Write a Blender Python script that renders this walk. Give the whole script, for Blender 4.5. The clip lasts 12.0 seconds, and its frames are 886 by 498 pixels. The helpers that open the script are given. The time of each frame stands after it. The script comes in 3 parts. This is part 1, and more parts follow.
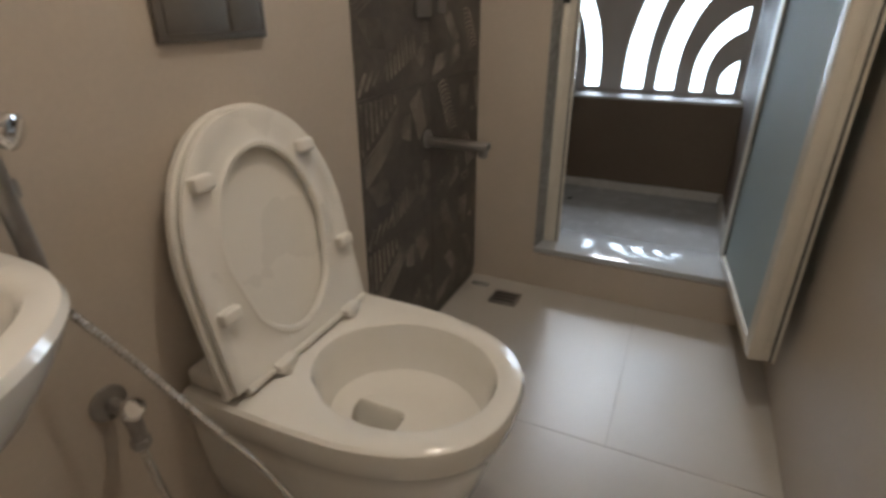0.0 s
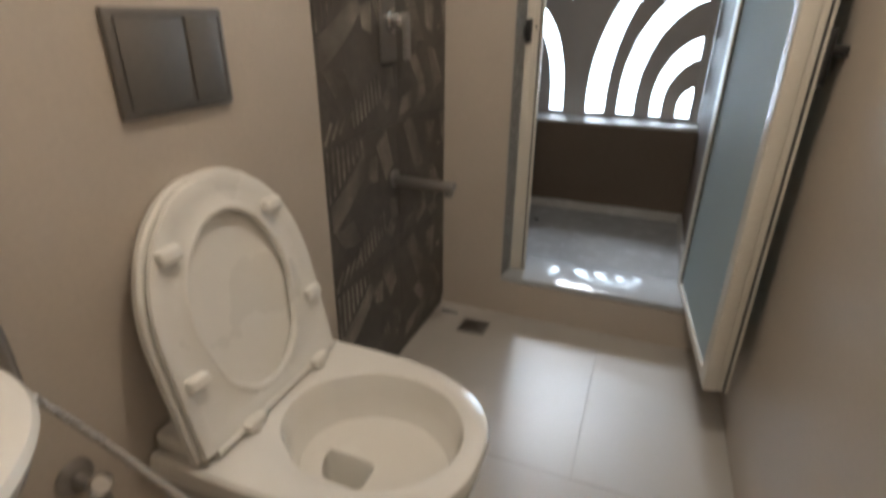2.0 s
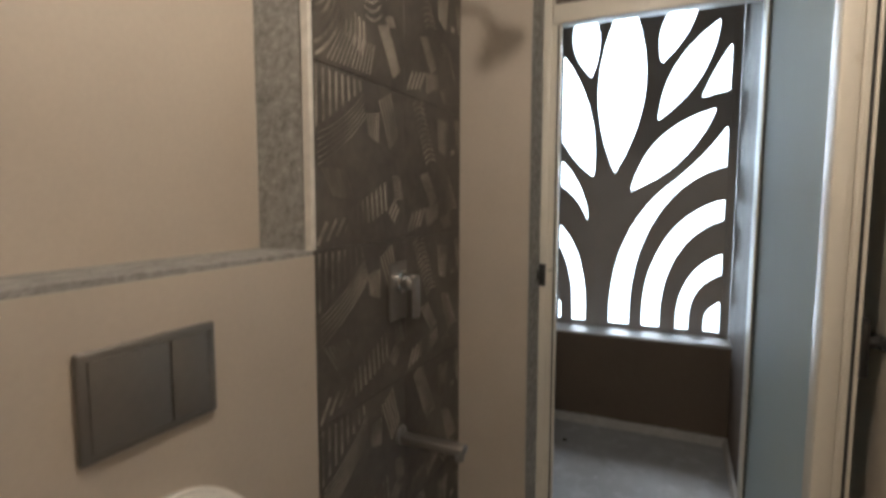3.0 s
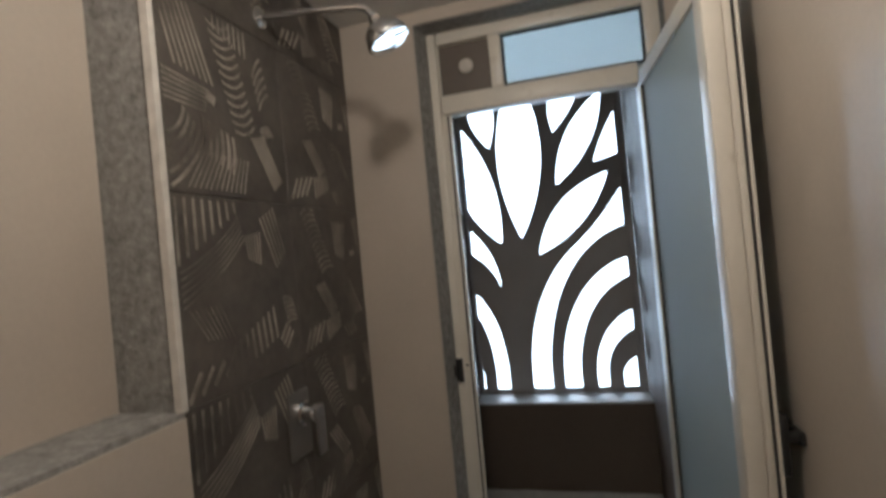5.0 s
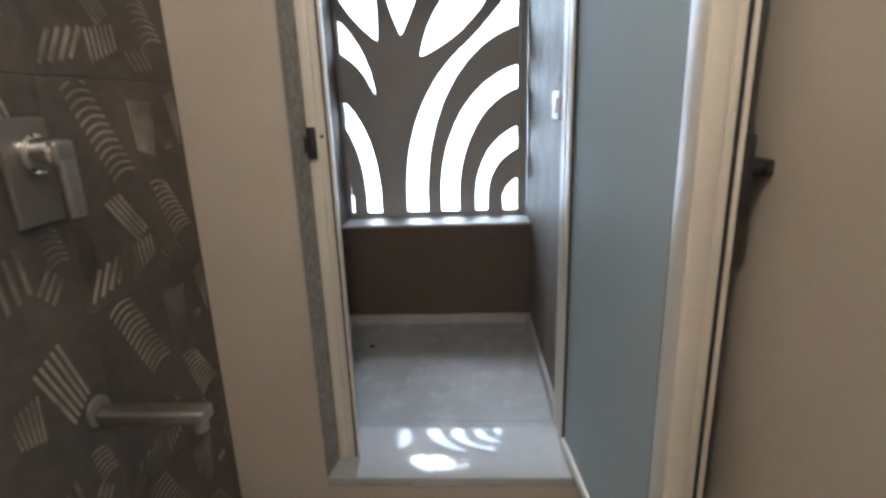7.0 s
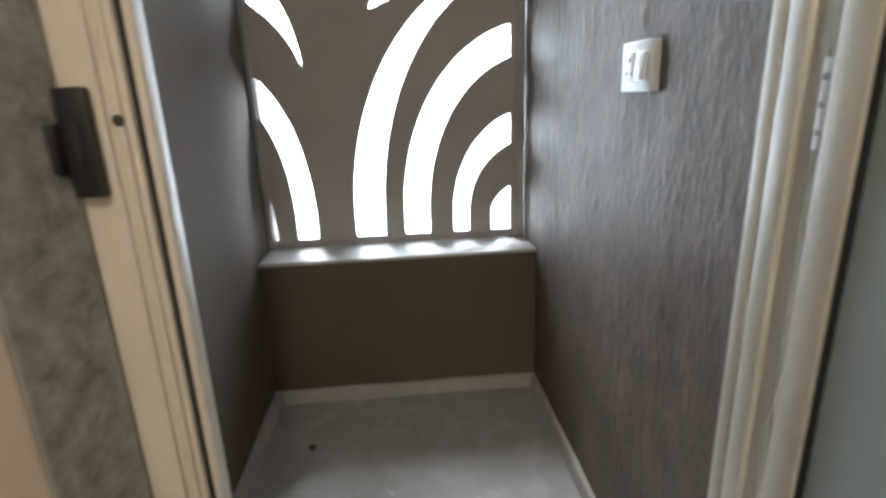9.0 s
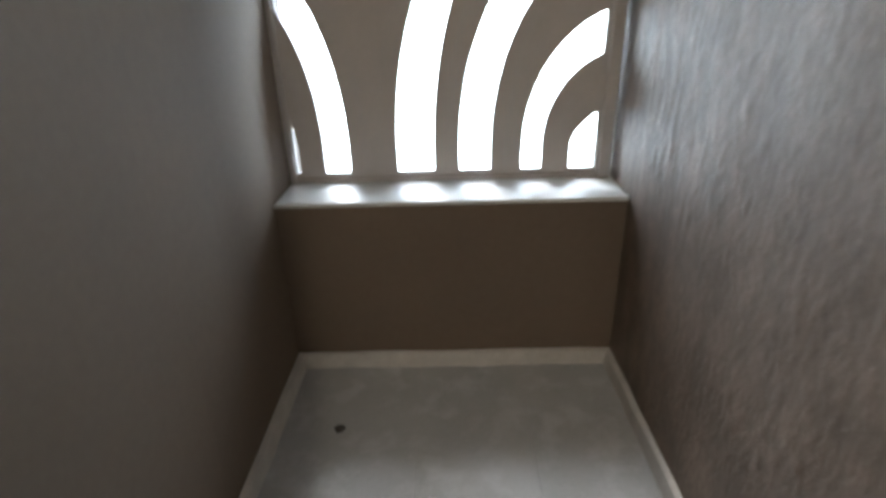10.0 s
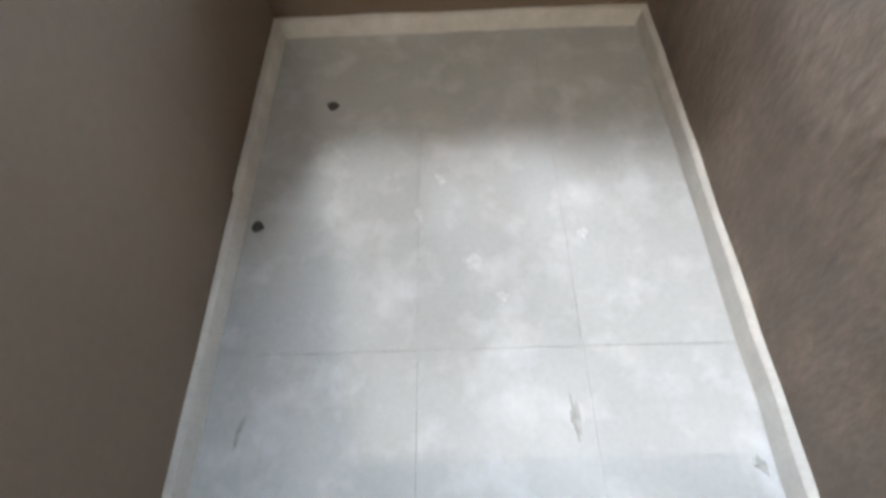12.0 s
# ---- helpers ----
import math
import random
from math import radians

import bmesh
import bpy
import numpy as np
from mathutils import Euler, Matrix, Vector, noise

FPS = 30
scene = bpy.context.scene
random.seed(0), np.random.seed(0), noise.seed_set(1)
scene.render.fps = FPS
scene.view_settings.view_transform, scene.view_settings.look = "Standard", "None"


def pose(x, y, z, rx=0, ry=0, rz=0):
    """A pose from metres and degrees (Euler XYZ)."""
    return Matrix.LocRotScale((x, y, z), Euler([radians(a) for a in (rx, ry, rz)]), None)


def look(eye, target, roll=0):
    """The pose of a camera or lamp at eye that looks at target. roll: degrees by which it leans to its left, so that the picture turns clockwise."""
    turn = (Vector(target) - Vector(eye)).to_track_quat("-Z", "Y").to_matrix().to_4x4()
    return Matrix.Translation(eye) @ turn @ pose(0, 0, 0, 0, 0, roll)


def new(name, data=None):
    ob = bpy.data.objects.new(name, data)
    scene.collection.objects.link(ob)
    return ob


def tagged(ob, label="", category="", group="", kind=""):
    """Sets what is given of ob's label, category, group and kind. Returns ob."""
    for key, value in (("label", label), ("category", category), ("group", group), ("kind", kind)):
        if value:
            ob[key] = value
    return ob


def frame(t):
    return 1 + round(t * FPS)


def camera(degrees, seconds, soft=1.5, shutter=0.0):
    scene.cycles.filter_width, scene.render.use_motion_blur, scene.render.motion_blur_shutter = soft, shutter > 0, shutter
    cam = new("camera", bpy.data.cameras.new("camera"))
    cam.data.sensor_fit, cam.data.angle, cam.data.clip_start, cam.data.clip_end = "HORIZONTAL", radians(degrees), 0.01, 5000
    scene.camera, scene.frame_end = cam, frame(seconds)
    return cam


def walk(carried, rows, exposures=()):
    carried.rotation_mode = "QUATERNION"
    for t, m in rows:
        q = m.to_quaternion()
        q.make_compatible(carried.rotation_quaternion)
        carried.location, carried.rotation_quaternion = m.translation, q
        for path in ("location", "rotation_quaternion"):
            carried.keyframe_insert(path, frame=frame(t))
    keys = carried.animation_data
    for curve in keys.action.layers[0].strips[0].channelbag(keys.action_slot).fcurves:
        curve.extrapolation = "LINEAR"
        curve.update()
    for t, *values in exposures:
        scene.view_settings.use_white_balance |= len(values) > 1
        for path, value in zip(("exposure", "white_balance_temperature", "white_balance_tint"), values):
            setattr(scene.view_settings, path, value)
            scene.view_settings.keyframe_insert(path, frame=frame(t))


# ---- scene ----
cam = camera(80.7, 12.0, 3.2, 0.4)
PATH = [
    (0, (0.031, 0.061, 1.162), (-0.725, 1.71, 0.32), -0.1),
    (0.5, (0.025, 0.049, 1.159), (-0.505, 1.807, 0.366), 2.9),
    (1, (0.032, 0.03, 1.166), (-0.453, 1.702, 0.181), 3.1),
    (1.5, (0.034, 0.03, 1.195), (-0.527, 1.593, 0.081), 1.0),
    (2, (0.038, 0.075, 1.271), (-0.621, 1.777, 0.454), 0.5),
    (2.5, (0.034, 0.153, 1.383), (-0.759, 1.941, 0.963), 0.1),
    (3, (0.036, 0.239, 1.503), (-0.791, 2.051, 1.321), 0.1),
    (3.2, (0.010, 0.281, 1.535), (-0.790, 2.111, 1.430), -0.4),
    (4.8, (0.034, 0.351, 1.664), (-0.487, 2.281, 1.746), -5.7),
    (5, (0.048, 0.375, 1.657), (-0.489, 2.302, 1.671), -5.4),
    (5.5, (0.087, 0.387, 1.462), (-0.441, 2.292, 1.16), -3.7),
    (6, (0.114, 0.462, 1.355), (-0.344, 2.341, 0.844), -2.2),
    (6.5, (0.015, 0.616, 1.327), (-0.142, 2.536, 0.789), -1.0),
    (8.3, (-0.064, 1.375, 1.261), (-0.11, 3.295, 0.7), -2.8),
    (8.5, (-0.11, 1.497, 1.247), (-0.104, 3.415, 0.682), -2.5),
    (9, (-0.195, 1.79, 1.247), (-0.054, 3.702, 0.675), -2.1),
    (9.5, (-0.200, 2.005, 1.232), (-0.033, 3.901, 0.620), -2.6),
    (10, (-0.235, 2.263, 1.177), (-0.257, 4.077, 0.334), -1.5),
    (10.5, (-0.258, 2.386, 1.146), (-0.4, 3.973, -0.063), 1.0),
    (11, (-0.263, 2.412, 1.095), (-0.389, 3.751, -0.385), -2.8),
    (11.5, (-0.253, 2.417, 1.072), (-0.323, 3.633, -0.514), -4.4),
    (12, (-0.258, 2.406, 1.027), (-0.305, 3.431, -0.689), -4.0),
]
SKY, SUN, LAMP1, LAMP_FILL, HAZE = 0.05, 2.9, 28.0, 7.0, 14.0
EXPO = [(0.0, -0.2, 6150, 10), (0.5, -0.15, 6150, 10), (1.5, 0.12, 6100, 10), (2.5, -0.15, 6150, 10), (3.0, -0.35, 6200, 10), (3.2, -0.45, 6150, 10), (4.8, -0.95, 5900, 10), (5.0, -0.85, 5850, 10), (5.5, -0.35, 5850, 10),
        (6.5, 0.12, 5850, 10), (8.5, 0.3, 6300, 10), (9.5, 0.4, 6600, 10), (10.0, 0.6, 6500, 10), (10.5, 1.4, 6450, 10), (11.0, 1.66, 6450, 10), (11.5, 1.78, 6450, 10), (12.0, 1.7, 6380, 10)]
walk(cam, [(t, look(e, g, r)) for t, e, g, r in PATH], EXPO)

# ---- world, sun, lamps ----
world = bpy.data.worlds.new("world")
scene.world = world
world.use_nodes = True
wn = world.node_tree.nodes
sky = wn.new("ShaderNodeTexSky")
sky.sky_type = "NISHITA"
sky.sun_disc = False
sky.sun_elevation, sky.sun_rotation = radians(48), radians(-13)
wn["Background"].inputs[1].default_value = SKY
world.node_tree.links.new(sky.outputs[0], wn["Background"].inputs[0])
sun_data = bpy.data.lights.new("sun", "SUN")
sun_data.energy, sun_data.angle, sun_data.color = SUN, radians(17), (0.92, 0.96, 1.0)
sun = new("sun", sun_data)
sun.matrix_world = look((0.8, 8, 12), (0.8 + 0.15, 8 - 0.65, 12 - 0.745))

WARM = (1.0, 0.868, 0.705)
# The lamp at y = -0.75 is an unseen fill added to brighten the front.
for watts, x, y in ((LAMP1, -0.11, 0.87), (LAMP_FILL, -0.10, -0.75)):
    bulb = bpy.data.lights.new("ceiling_lamp_and_fill", "POINT")
    bulb.energy, bulb.shadow_soft_size, bulb.color = watts, 0.045, WARM
    new("ceiling_lamp_and_fill", bulb).location = (x, y, 2.44)

# ---- materials ----


def material(name, colour, rough=0.5, metal=0.0, var=0.12, scale=6.0, grain=60.0, bump=0.15, bump_dist=0.002, stain=None, stain_scale=2.5,
             stain_lo=0.5, stain_hi=0.7, coat=0.0, rough_var=0.08, per_object=0.0, stretch=(1, 1, 1), detail=6.0):
    m = bpy.data.materials.new(name)
    m.use_nodes = True
    n, k = m.node_tree.nodes, m.node_tree.links
    b = n["Principled BSDF"]
    tc = n.new("ShaderNodeTexCoord")
    mp = n.new("ShaderNodeMapping")
    mp.inputs["Scale"].default_value = stretch
    k.new(tc.outputs["Object"], mp.inputs[0])
    big = n.new("ShaderNodeTexNoise")
    big.inputs["Scale"].default_value, big.inputs["Detail"].default_value = scale, detail
    k.new(mp.outputs[0], big.inputs["Vector"])
    fine = n.new("ShaderNodeTexNoise")
    fine.inputs["Scale"].default_value, fine.inputs["Detail"].default_value = grain, 4
    k.new(mp.outputs[0], fine.inputs["Vector"])
    mix = n.new("ShaderNodeMix")
    mix.data_type = "RGBA"
    mix.inputs["A"].default_value = (*[c * (1 - var) for c in colour], 1)
    mix.inputs["B"].default_value = (*[min(1, c * (1 + var)) for c in colour], 1)
    add = n.new("ShaderNodeMath")
    add.operation = "MULTIPLY_ADD"
    add.inputs[1].default_value = 0.35
    k.new(fine.outputs[0], add.inputs[0])
    sc = n.new("ShaderNodeMath")
    sc.operation = "MULTIPLY"
    sc.inputs[1].default_value = 0.65
    k.new(big.outputs[0], sc.inputs[0])
    k.new(sc.outputs[0], add.inputs[2])
    rng = n.new("ShaderNodeMapRange")
    rng.inputs[1].default_value, rng.inputs[2].default_value = 0.3, 0.7
    k.new(add.outputs[0], rng.inputs[0])
    k.new(rng.outputs[0], mix.inputs["Factor"])
    out = mix.outputs["Result"]
    if stain:
        st = n.new("ShaderNodeTexNoise")
        st.inputs["Scale"].default_value, st.inputs["Detail"].default_value, st.inputs["Roughness"].default_value = stain_scale, 8, 0.62
        k.new(tc.outputs["Object"], st.inputs["Vector"])
        sr = n.new("ShaderNodeMapRange")
        sr.inputs[1].default_value, sr.inputs[2].default_value = stain_lo, stain_hi
        k.new(st.outputs[0], sr.inputs[0])
        sm = n.new("ShaderNodeMix")
        sm.data_type = "RGBA"
        sm.inputs["B"].default_value = (*stain, 1)
        k.new(sr.outputs[0], sm.inputs["Factor"])
        k.new(out, sm.inputs["A"])
        out = sm.outputs["Result"]
    if per_object:
        oi = n.new("ShaderNodeObjectInfo")
        hv = n.new("ShaderNodeHueSaturation")
        vr = n.new("ShaderNodeMapRange")
        vr.inputs[3].default_value, vr.inputs[4].default_value = 1 - per_object, 1 + per_object
        k.new(oi.outputs["Random"], vr.inputs[0])
        k.new(vr.outputs[0], hv.inputs["Value"])
        k.new(out, hv.inputs["Color"])
        out = hv.outputs[0]
    k.new(out, b.inputs["Base Color"])
    rr = n.new("ShaderNodeMapRange")
    rr.inputs[3].default_value, rr.inputs[4].default_value = max(0.02, rough - rough_var), min(1, rough + rough_var)
    k.new(big.outputs[0], rr.inputs[0])
    k.new(rr.outputs[0], b.inputs["Roughness"])
    b.inputs["Metallic"].default_value = metal
    b.inputs["Coat Weight"].default_value = coat
    b.inputs["Coat Roughness"].default_value = 0.08
    if bump:
        bp = n.new("ShaderNodeBump")
        bp.inputs["Strength"].default_value, bp.inputs["Distance"].default_value = bump, bump_dist
        k.new(add.outputs[0], bp.inputs["Height"])
        k.new(bp.outputs[0], b.inputs["Normal"])
    return m


M_WALL = material("beige_wall_tile", (0.512, 0.446, 0.375), 0.38, var=0.07, scale=3, grain=90, bump=0.06, per_object=0.02)
M_JOINT = material("joint_filler", (0.36, 0.33, 0.29), 0.9, var=0.15)
M_FLOOR = material("floor_tile", (0.50, 0.465, 0.42), 0.32, var=0.04, scale=4, grain=120, bump=0.05, rough_var=0.03)
M_FLOOR.node_tree.nodes["Principled BSDF"].inputs["Specular IOR Level"].default_value = 1.0
M_CEIL = material("ceiling_paint", (0.72, 0.70, 0.67), 0.85, var=0.04, scale=2, bump=0.05)
M_CEMENT = material("bare_cement", (0.27, 0.26, 0.245), 0.92, var=0.45, scale=45, grain=130, bump=0.9, bump_dist=0.005)
M_EDGE = material("white_edge_putty", (0.62, 0.58, 0.52), 0.85, var=0.15, scale=25, bump=0.4)
M_DARK = material("dark_decor_tile", (0.078, 0.066, 0.055), 0.45, var=0.5, scale=6, grain=40, bump=0.1, per_object=0.12)
M_STRIPE = material("tile_relief", (0.34, 0.30, 0.25), 0.5, var=0.3, scale=16, bump=0.1, stain=(0.10, 0.085, 0.07), stain_scale=5, stain_lo=0.44, stain_hi=0.60)
M_SHAFT = material("brown_wall_paint", (0.158, 0.118, 0.086), 0.88, var=0.1, scale=2.2, grain=45, bump=0.12)
M_STUCCO = material("rough_brown_render", (0.195, 0.147, 0.114), 0.62, var=0.35, scale=9, grain=55, bump=0.8, bump_dist=0.008, stretch=(1, 1.15, 0.6), detail=8, stain=(0.148, 0.112, 0.088), stain_scale=4.5, stain_lo=0.46, stain_hi=0.64)
M_SHAFTFLOOR = material("dusty_grey_floor", (0.43, 0.44, 0.445), 0.55, var=0.10, scale=6, grain=70, bump=0.2, stain=(0.56, 0.57, 0.585), stain_scale=8, stain_lo=0.5, stain_hi=0.7)
M_SKIRT = material("cement_skirting", (0.55, 0.53, 0.50), 0.9, var=0.14, scale=14, grain=90, bump=0.5, bump_dist=0.004)
M_LEDGE = material("ledge_stone", (0.66, 0.66, 0.65), 0.5, var=0.08, scale=9)
M_SILL = material("white_marble_sill", (0.46, 0.47, 0.48), 0.11, var=0.08, scale=5, grain=30, bump=0.03, stain=(0.42, 0.43, 0.44), stain_lo=0.56, stain_hi=0.75)
M_SCREEN = material("grey_screen_board", (0.42, 0.385, 0.355), 0.6, var=0.08, scale=6, bump=0.08)
M_PVC = material("cream_pvc", (0.74, 0.69, 0.60), 0.38, var=0.05, scale=8, bump=0.03, stain=(0.52, 0.45, 0.36), stain_scale=9, stain_lo=0.62, stain_hi=0.85)
M_GASKET = material("black_gasket", (0.02, 0.02, 0.02), 0.6, var=0.2)
M_BLACK = material("black_plastic", (0.022, 0.021, 0.021), 0.4, var=0.2, bump=0.05)
M_CERAMIC = material("white_ceramic", (0.80, 0.77, 0.71), 0.10, var=0.02, scale=3, bump=0.0, coat=0.6, rough_var=0.03)
M_SEAT = material("white_seat_plastic", (0.79, 0.76, 0.70), 0.28, var=0.02, scale=4, bump=0.02)
M_CHROME = material("chrome", (0.78, 0.78, 0.78), 0.07, metal=1.0, var=0.05, bump=0.0, rough_var=0.03)
M_HOSE = material("ribbed_steel", (0.66, 0.64, 0.62), 0.22, metal=1.0, var=0.1, bump=0.0)
M_DULL = material("dull_chrome", (0.36, 0.34, 0.32), 0.38, metal=0.9, var=0.1, bump=0.02)
M_PLATE = material("grey_flush_plate", (0.20, 0.185, 0.17), 0.42, metal=0.6, var=0.08, bump=0.02)
M_SWITCH = material("white_switch_plastic", (0.82, 0.83, 0.82), 0.3, var=0.02, bump=0.0)
M_FAN = material("brown_vent_board", (0.13, 0.105, 0.085), 0.5, var=0.1)
M_GROUND = material("pale_ground", (0.38, 0.35, 0.31), 0.9, var=0.2, scale=0.6)
M_SPOT = material("dried_plaster", (0.55, 0.56, 0.57), 0.85, var=0.15, scale=60)
M_SMEAR = material("mortar_smear", (0.34, 0.34, 0.33), 0.9, var=0.2, scale=50)
M_DIRT = material("dark_dirt", (0.06, 0.055, 0.05), 0.9, var=0.3)


def frosted(name, colour, clear, rough):
    m = material(name, colour, rough, var=0.03, scale=3, grain=400, bump=0.05)
    n, k = m.node_tree.nodes, m.node_tree.links
    n["Principled BSDF"].inputs["Specular IOR Level"].default_value = 0.25
    tr = n.new("ShaderNodeBsdfTranslucent")
    tr.inputs[0].default_value = (*[min(1, c * 1.25) for c in colour], 1)
    mx = n.new("ShaderNodeMixShader")
    mx.inputs[0].default_value = clear
    k.new(n["Principled BSDF"].outputs[0], mx.inputs[1])
    k.new(tr.outputs[0], mx.inputs[2])
    k.new(mx.outputs[0], n["Material Output"].inputs[0])
    return m


M_FROST = frosted("frosted_door_glass", (0.53, 0.62, 0.64), 0.25, 0.6)
M_TRANSOM = frosted("frosted_transom_glass", (0.75, 0.82, 0.86), 0.85, 0.3)
M_LAMP = bpy.data.materials.new("lamp_lens")
M_LAMP.use_nodes = True
M_LAMP.node_tree.nodes["Principled BSDF"].inputs["Emission Color"].default_value = (1.0, 0.75, 0.5, 1)
M_LAMP.node_tree.nodes["Principled BSDF"].inputs["Emission Strength"].default_value = 6.0

# ---- builders ----
BASE = {}


def thing(name, place, label, category, group="", kind=""):
    ob = new(name)
    ob.empty_display_size = 0.05
    ob.location = place
    BASE[ob] = Vector(place)
    return tagged(ob, label, category, group, kind)


def finish(bm, smooth=True):
    bmesh.ops.recalc_face_normals(bm, faces=bm.faces)
    for f in bm.faces:
        f.smooth = smooth
    if smooth:
        for e in bm.edges:
            if len(e.link_faces) == 2 and e.calc_face_angle(0) > 0.6:
                e.smooth = False


def part(name, bm, mat, parent, label="", smooth=True):
    finish(bm, smooth)
    bmesh.ops.translate(bm, vec=-BASE[parent], verts=bm.verts)
    me = bpy.data.meshes.new(name)
    bm.to_mesh(me)
    bm.free()
    me.materials.append(mat)
    ob = new(name, me)
    ob.parent = parent
    BASE[ob] = BASE[parent]
    return tagged(ob, label)


def solid(name, bm, mat, label, category="", kind="", group="", smooth=True):
    finish(bm, smooth)
    cx = [sum(v.co[i] for v in bm.verts) / len(bm.verts) for i in range(2)]
    base = Vector((cx[0], cx[1], min(v.co.z for v in bm.verts)))
    bmesh.ops.translate(bm, vec=-base, verts=bm.verts)
    me = bpy.data.meshes.new(name)
    bm.to_mesh(me)
    bm.free()
    me.materials.append(mat)
    ob = new(name, me)
    ob.location = base
    BASE[ob] = base
    return tagged(ob, label, category, group, kind)


def box(x0, x1, y0, y1, z0, z1, bevel=0.0, bm=None, seg=2):
    b = bmesh.new()
    r = bmesh.ops.create_cube(b, size=1)
    bmesh.ops.scale(b, vec=(x1 - x0, y1 - y0, z1 - z0), verts=r["verts"])
    bmesh.ops.translate(b, vec=((x0 + x1) / 2, (y0 + y1) / 2, (z0 + z1) / 2), verts=r["verts"])
    if bevel:
        bmesh.ops.bevel(b, geom=b.edges[:], offset=bevel, segments=seg, profile=0.5, affect="EDGES")
    return merge(bm, b) if bm else b


def merge(bm, other):
    me = bpy.data.meshes.new("tmp")
    other.to_mesh(me)
    other.free()
    bm.from_mesh(me)
    bpy.data.meshes.remove(me)
    return bm


def spin(profile, place, axis=(0, 0, 1), seg=28, bm=None):
    """A turned shape: (radius, height) pairs along axis from place."""
    b = bmesh.new()
    rings = []
    for r, h in profile:
        rings.append([b.verts.new((r * math.cos(2 * math.pi * i / seg), r * math.sin(2 * math.pi * i / seg), h)) for i in range(seg)])
    for p, q in zip(rings, rings[1:]):
        for i in range(seg):
            b.faces.new((p[i], p[(i + 1) % seg], q[(i + 1) % seg], q[i]))
    b.faces.new(rings[0][::-1])
    b.faces.new(rings[-1])
    turn = Vector((0, 0, 1)).rotation_difference(Vector(axis)).to_matrix().to_4x4()
    bmesh.ops.transform(b, matrix=Matrix.Translation(place) @ turn, verts=b.verts)
    return merge(bm, b) if bm else b


def smooth_path(points, step):
    pts = [Vector(p) for p in points]
    pts = [2 * pts[0] - pts[1]] + pts + [2 * pts[-1] - pts[-2]]
    out = []
    for a, b, c, d in zip(pts, pts[1:], pts[2:], pts[3:]):
        n = max(2, int((c - b).length / step))
        for i in range(n):
            t = i / n
            out.append(0.5 * (2 * b + (c - a) * t + (2 * a - 5 * b + 4 * c - d) * t * t + (3 * b - a - 3 * c + d) * t ** 3))
    out.append(pts[-2])
    return out


def tube(points, radius, step=0.02, seg=12, ridge=0.0, bm=None):
    path = smooth_path(points, step)
    b = bmesh.new()
    rings, side = [], Vector((0.3, 0.2, 0.9)).normalized()
    for i, p in enumerate(path):
        way = (path[min(i + 1, len(path) - 1)] - path[max(i - 1, 0)]).normalized()
        side = (side - way * side.dot(way)).normalized()
        up = way.cross(side)
        r = radius * (1 - ridge * (i % 2))
        rings.append([b.verts.new(p + r * (math.cos(2 * math.pi * j / seg) * side + math.sin(2 * math.pi * j / seg) * up)) for j in range(seg)])
    for p, q in zip(rings, rings[1:]):
        for i in range(seg):
            b.faces.new((p[i], p[(i + 1) % seg], q[(i + 1) % seg], q[i]))
    b.faces.new(rings[0][::-1])
    b.faces.new(rings[-1])
    return merge(bm, b) if bm else b


def loft(rings, bm=None, cap0=True, cap1=True):
    b = bmesh.new()
    vs = [[b.verts.new(p) for p in r] for r in rings]
    n = len(vs[0])
    for p, q in zip(vs, vs[1:]):
        for i in range(n):
            b.faces.new((p[i], p[(i + 1) % n], q[(i + 1) % n], q[i]))
    if cap0:
        b.faces.new(vs[0][::-1])
    if cap1:
        b.faces.new(vs[-1])
    return merge(bm, b) if bm else b


def sheet(outer, holes, place, thick):
    """A board in the upright plane x-z at the depth place, thick along y, cut through by the holes."""
    b = bmesh.new()
    edges = []
    for loop in (outer, *holes):
        vs = [b.verts.new((x, place, z)) for x, z in loop]
        edges += [b.edges.new((vs[i], vs[(i + 1) % len(vs)])) for i in range(len(vs))]
    bmesh.ops.triangle_fill(b, use_beauty=True, edges=edges)
    r = bmesh.ops.extrude_face_region(b, geom=b.faces[:])
    bmesh.ops.translate(b, vec=(0, thick, 0), verts=[v for v in r["geom"] if isinstance(v, bmesh.types.BMVert)])
    return b


def structure(name, mat, label, category, *boxes, bevel=0.0):
    b = bmesh.new()
    for q in boxes:
        box(*q, bevel=bevel, bm=b)
    return solid(name, b, mat, label, category, "structure", smooth=False)


# ---- the shell of the bathroom ----
XL, XR, YE, YB, ZC = -0.764, 0.44, 2.15, -1.6, 2.52      # left face, right face, end wall, back wall, ceiling
LEDGE, XN = 1.385, -0.930                                 # ledge over the cistern, recessed wall
OX0, OX1, YF = -0.483, 0.345, 2.41                        # opening in the end wall, its far face
SILL = 0.19
structure("floor", M_JOINT, "dark joint bed under the beige floor tiles", "floor", (XN - 0.1, XR + 0.1, YB - 0.1, YE, -0.12, -0.004))
structure("wall_left_lower", M_WALL, "beige tiled half wall hiding the cistern", "wall", (XN - 0.15, XL, YB, 1.246, 0.0, LEDGE - 0.012))
structure("wall_left_ledge", M_CEMENT, "rough bare cement ledge on the half wall", "ledge", (XN - 0.15, XL - 0.004, YB, 1.246, LEDGE - 0.012, LEDGE))
structure("wall_left_upper", M_WALL, "beige tiled wall set back above the ledge", "wall", (XN - 0.15, XN, YB, 1.246, LEDGE, ZC + 0.1))
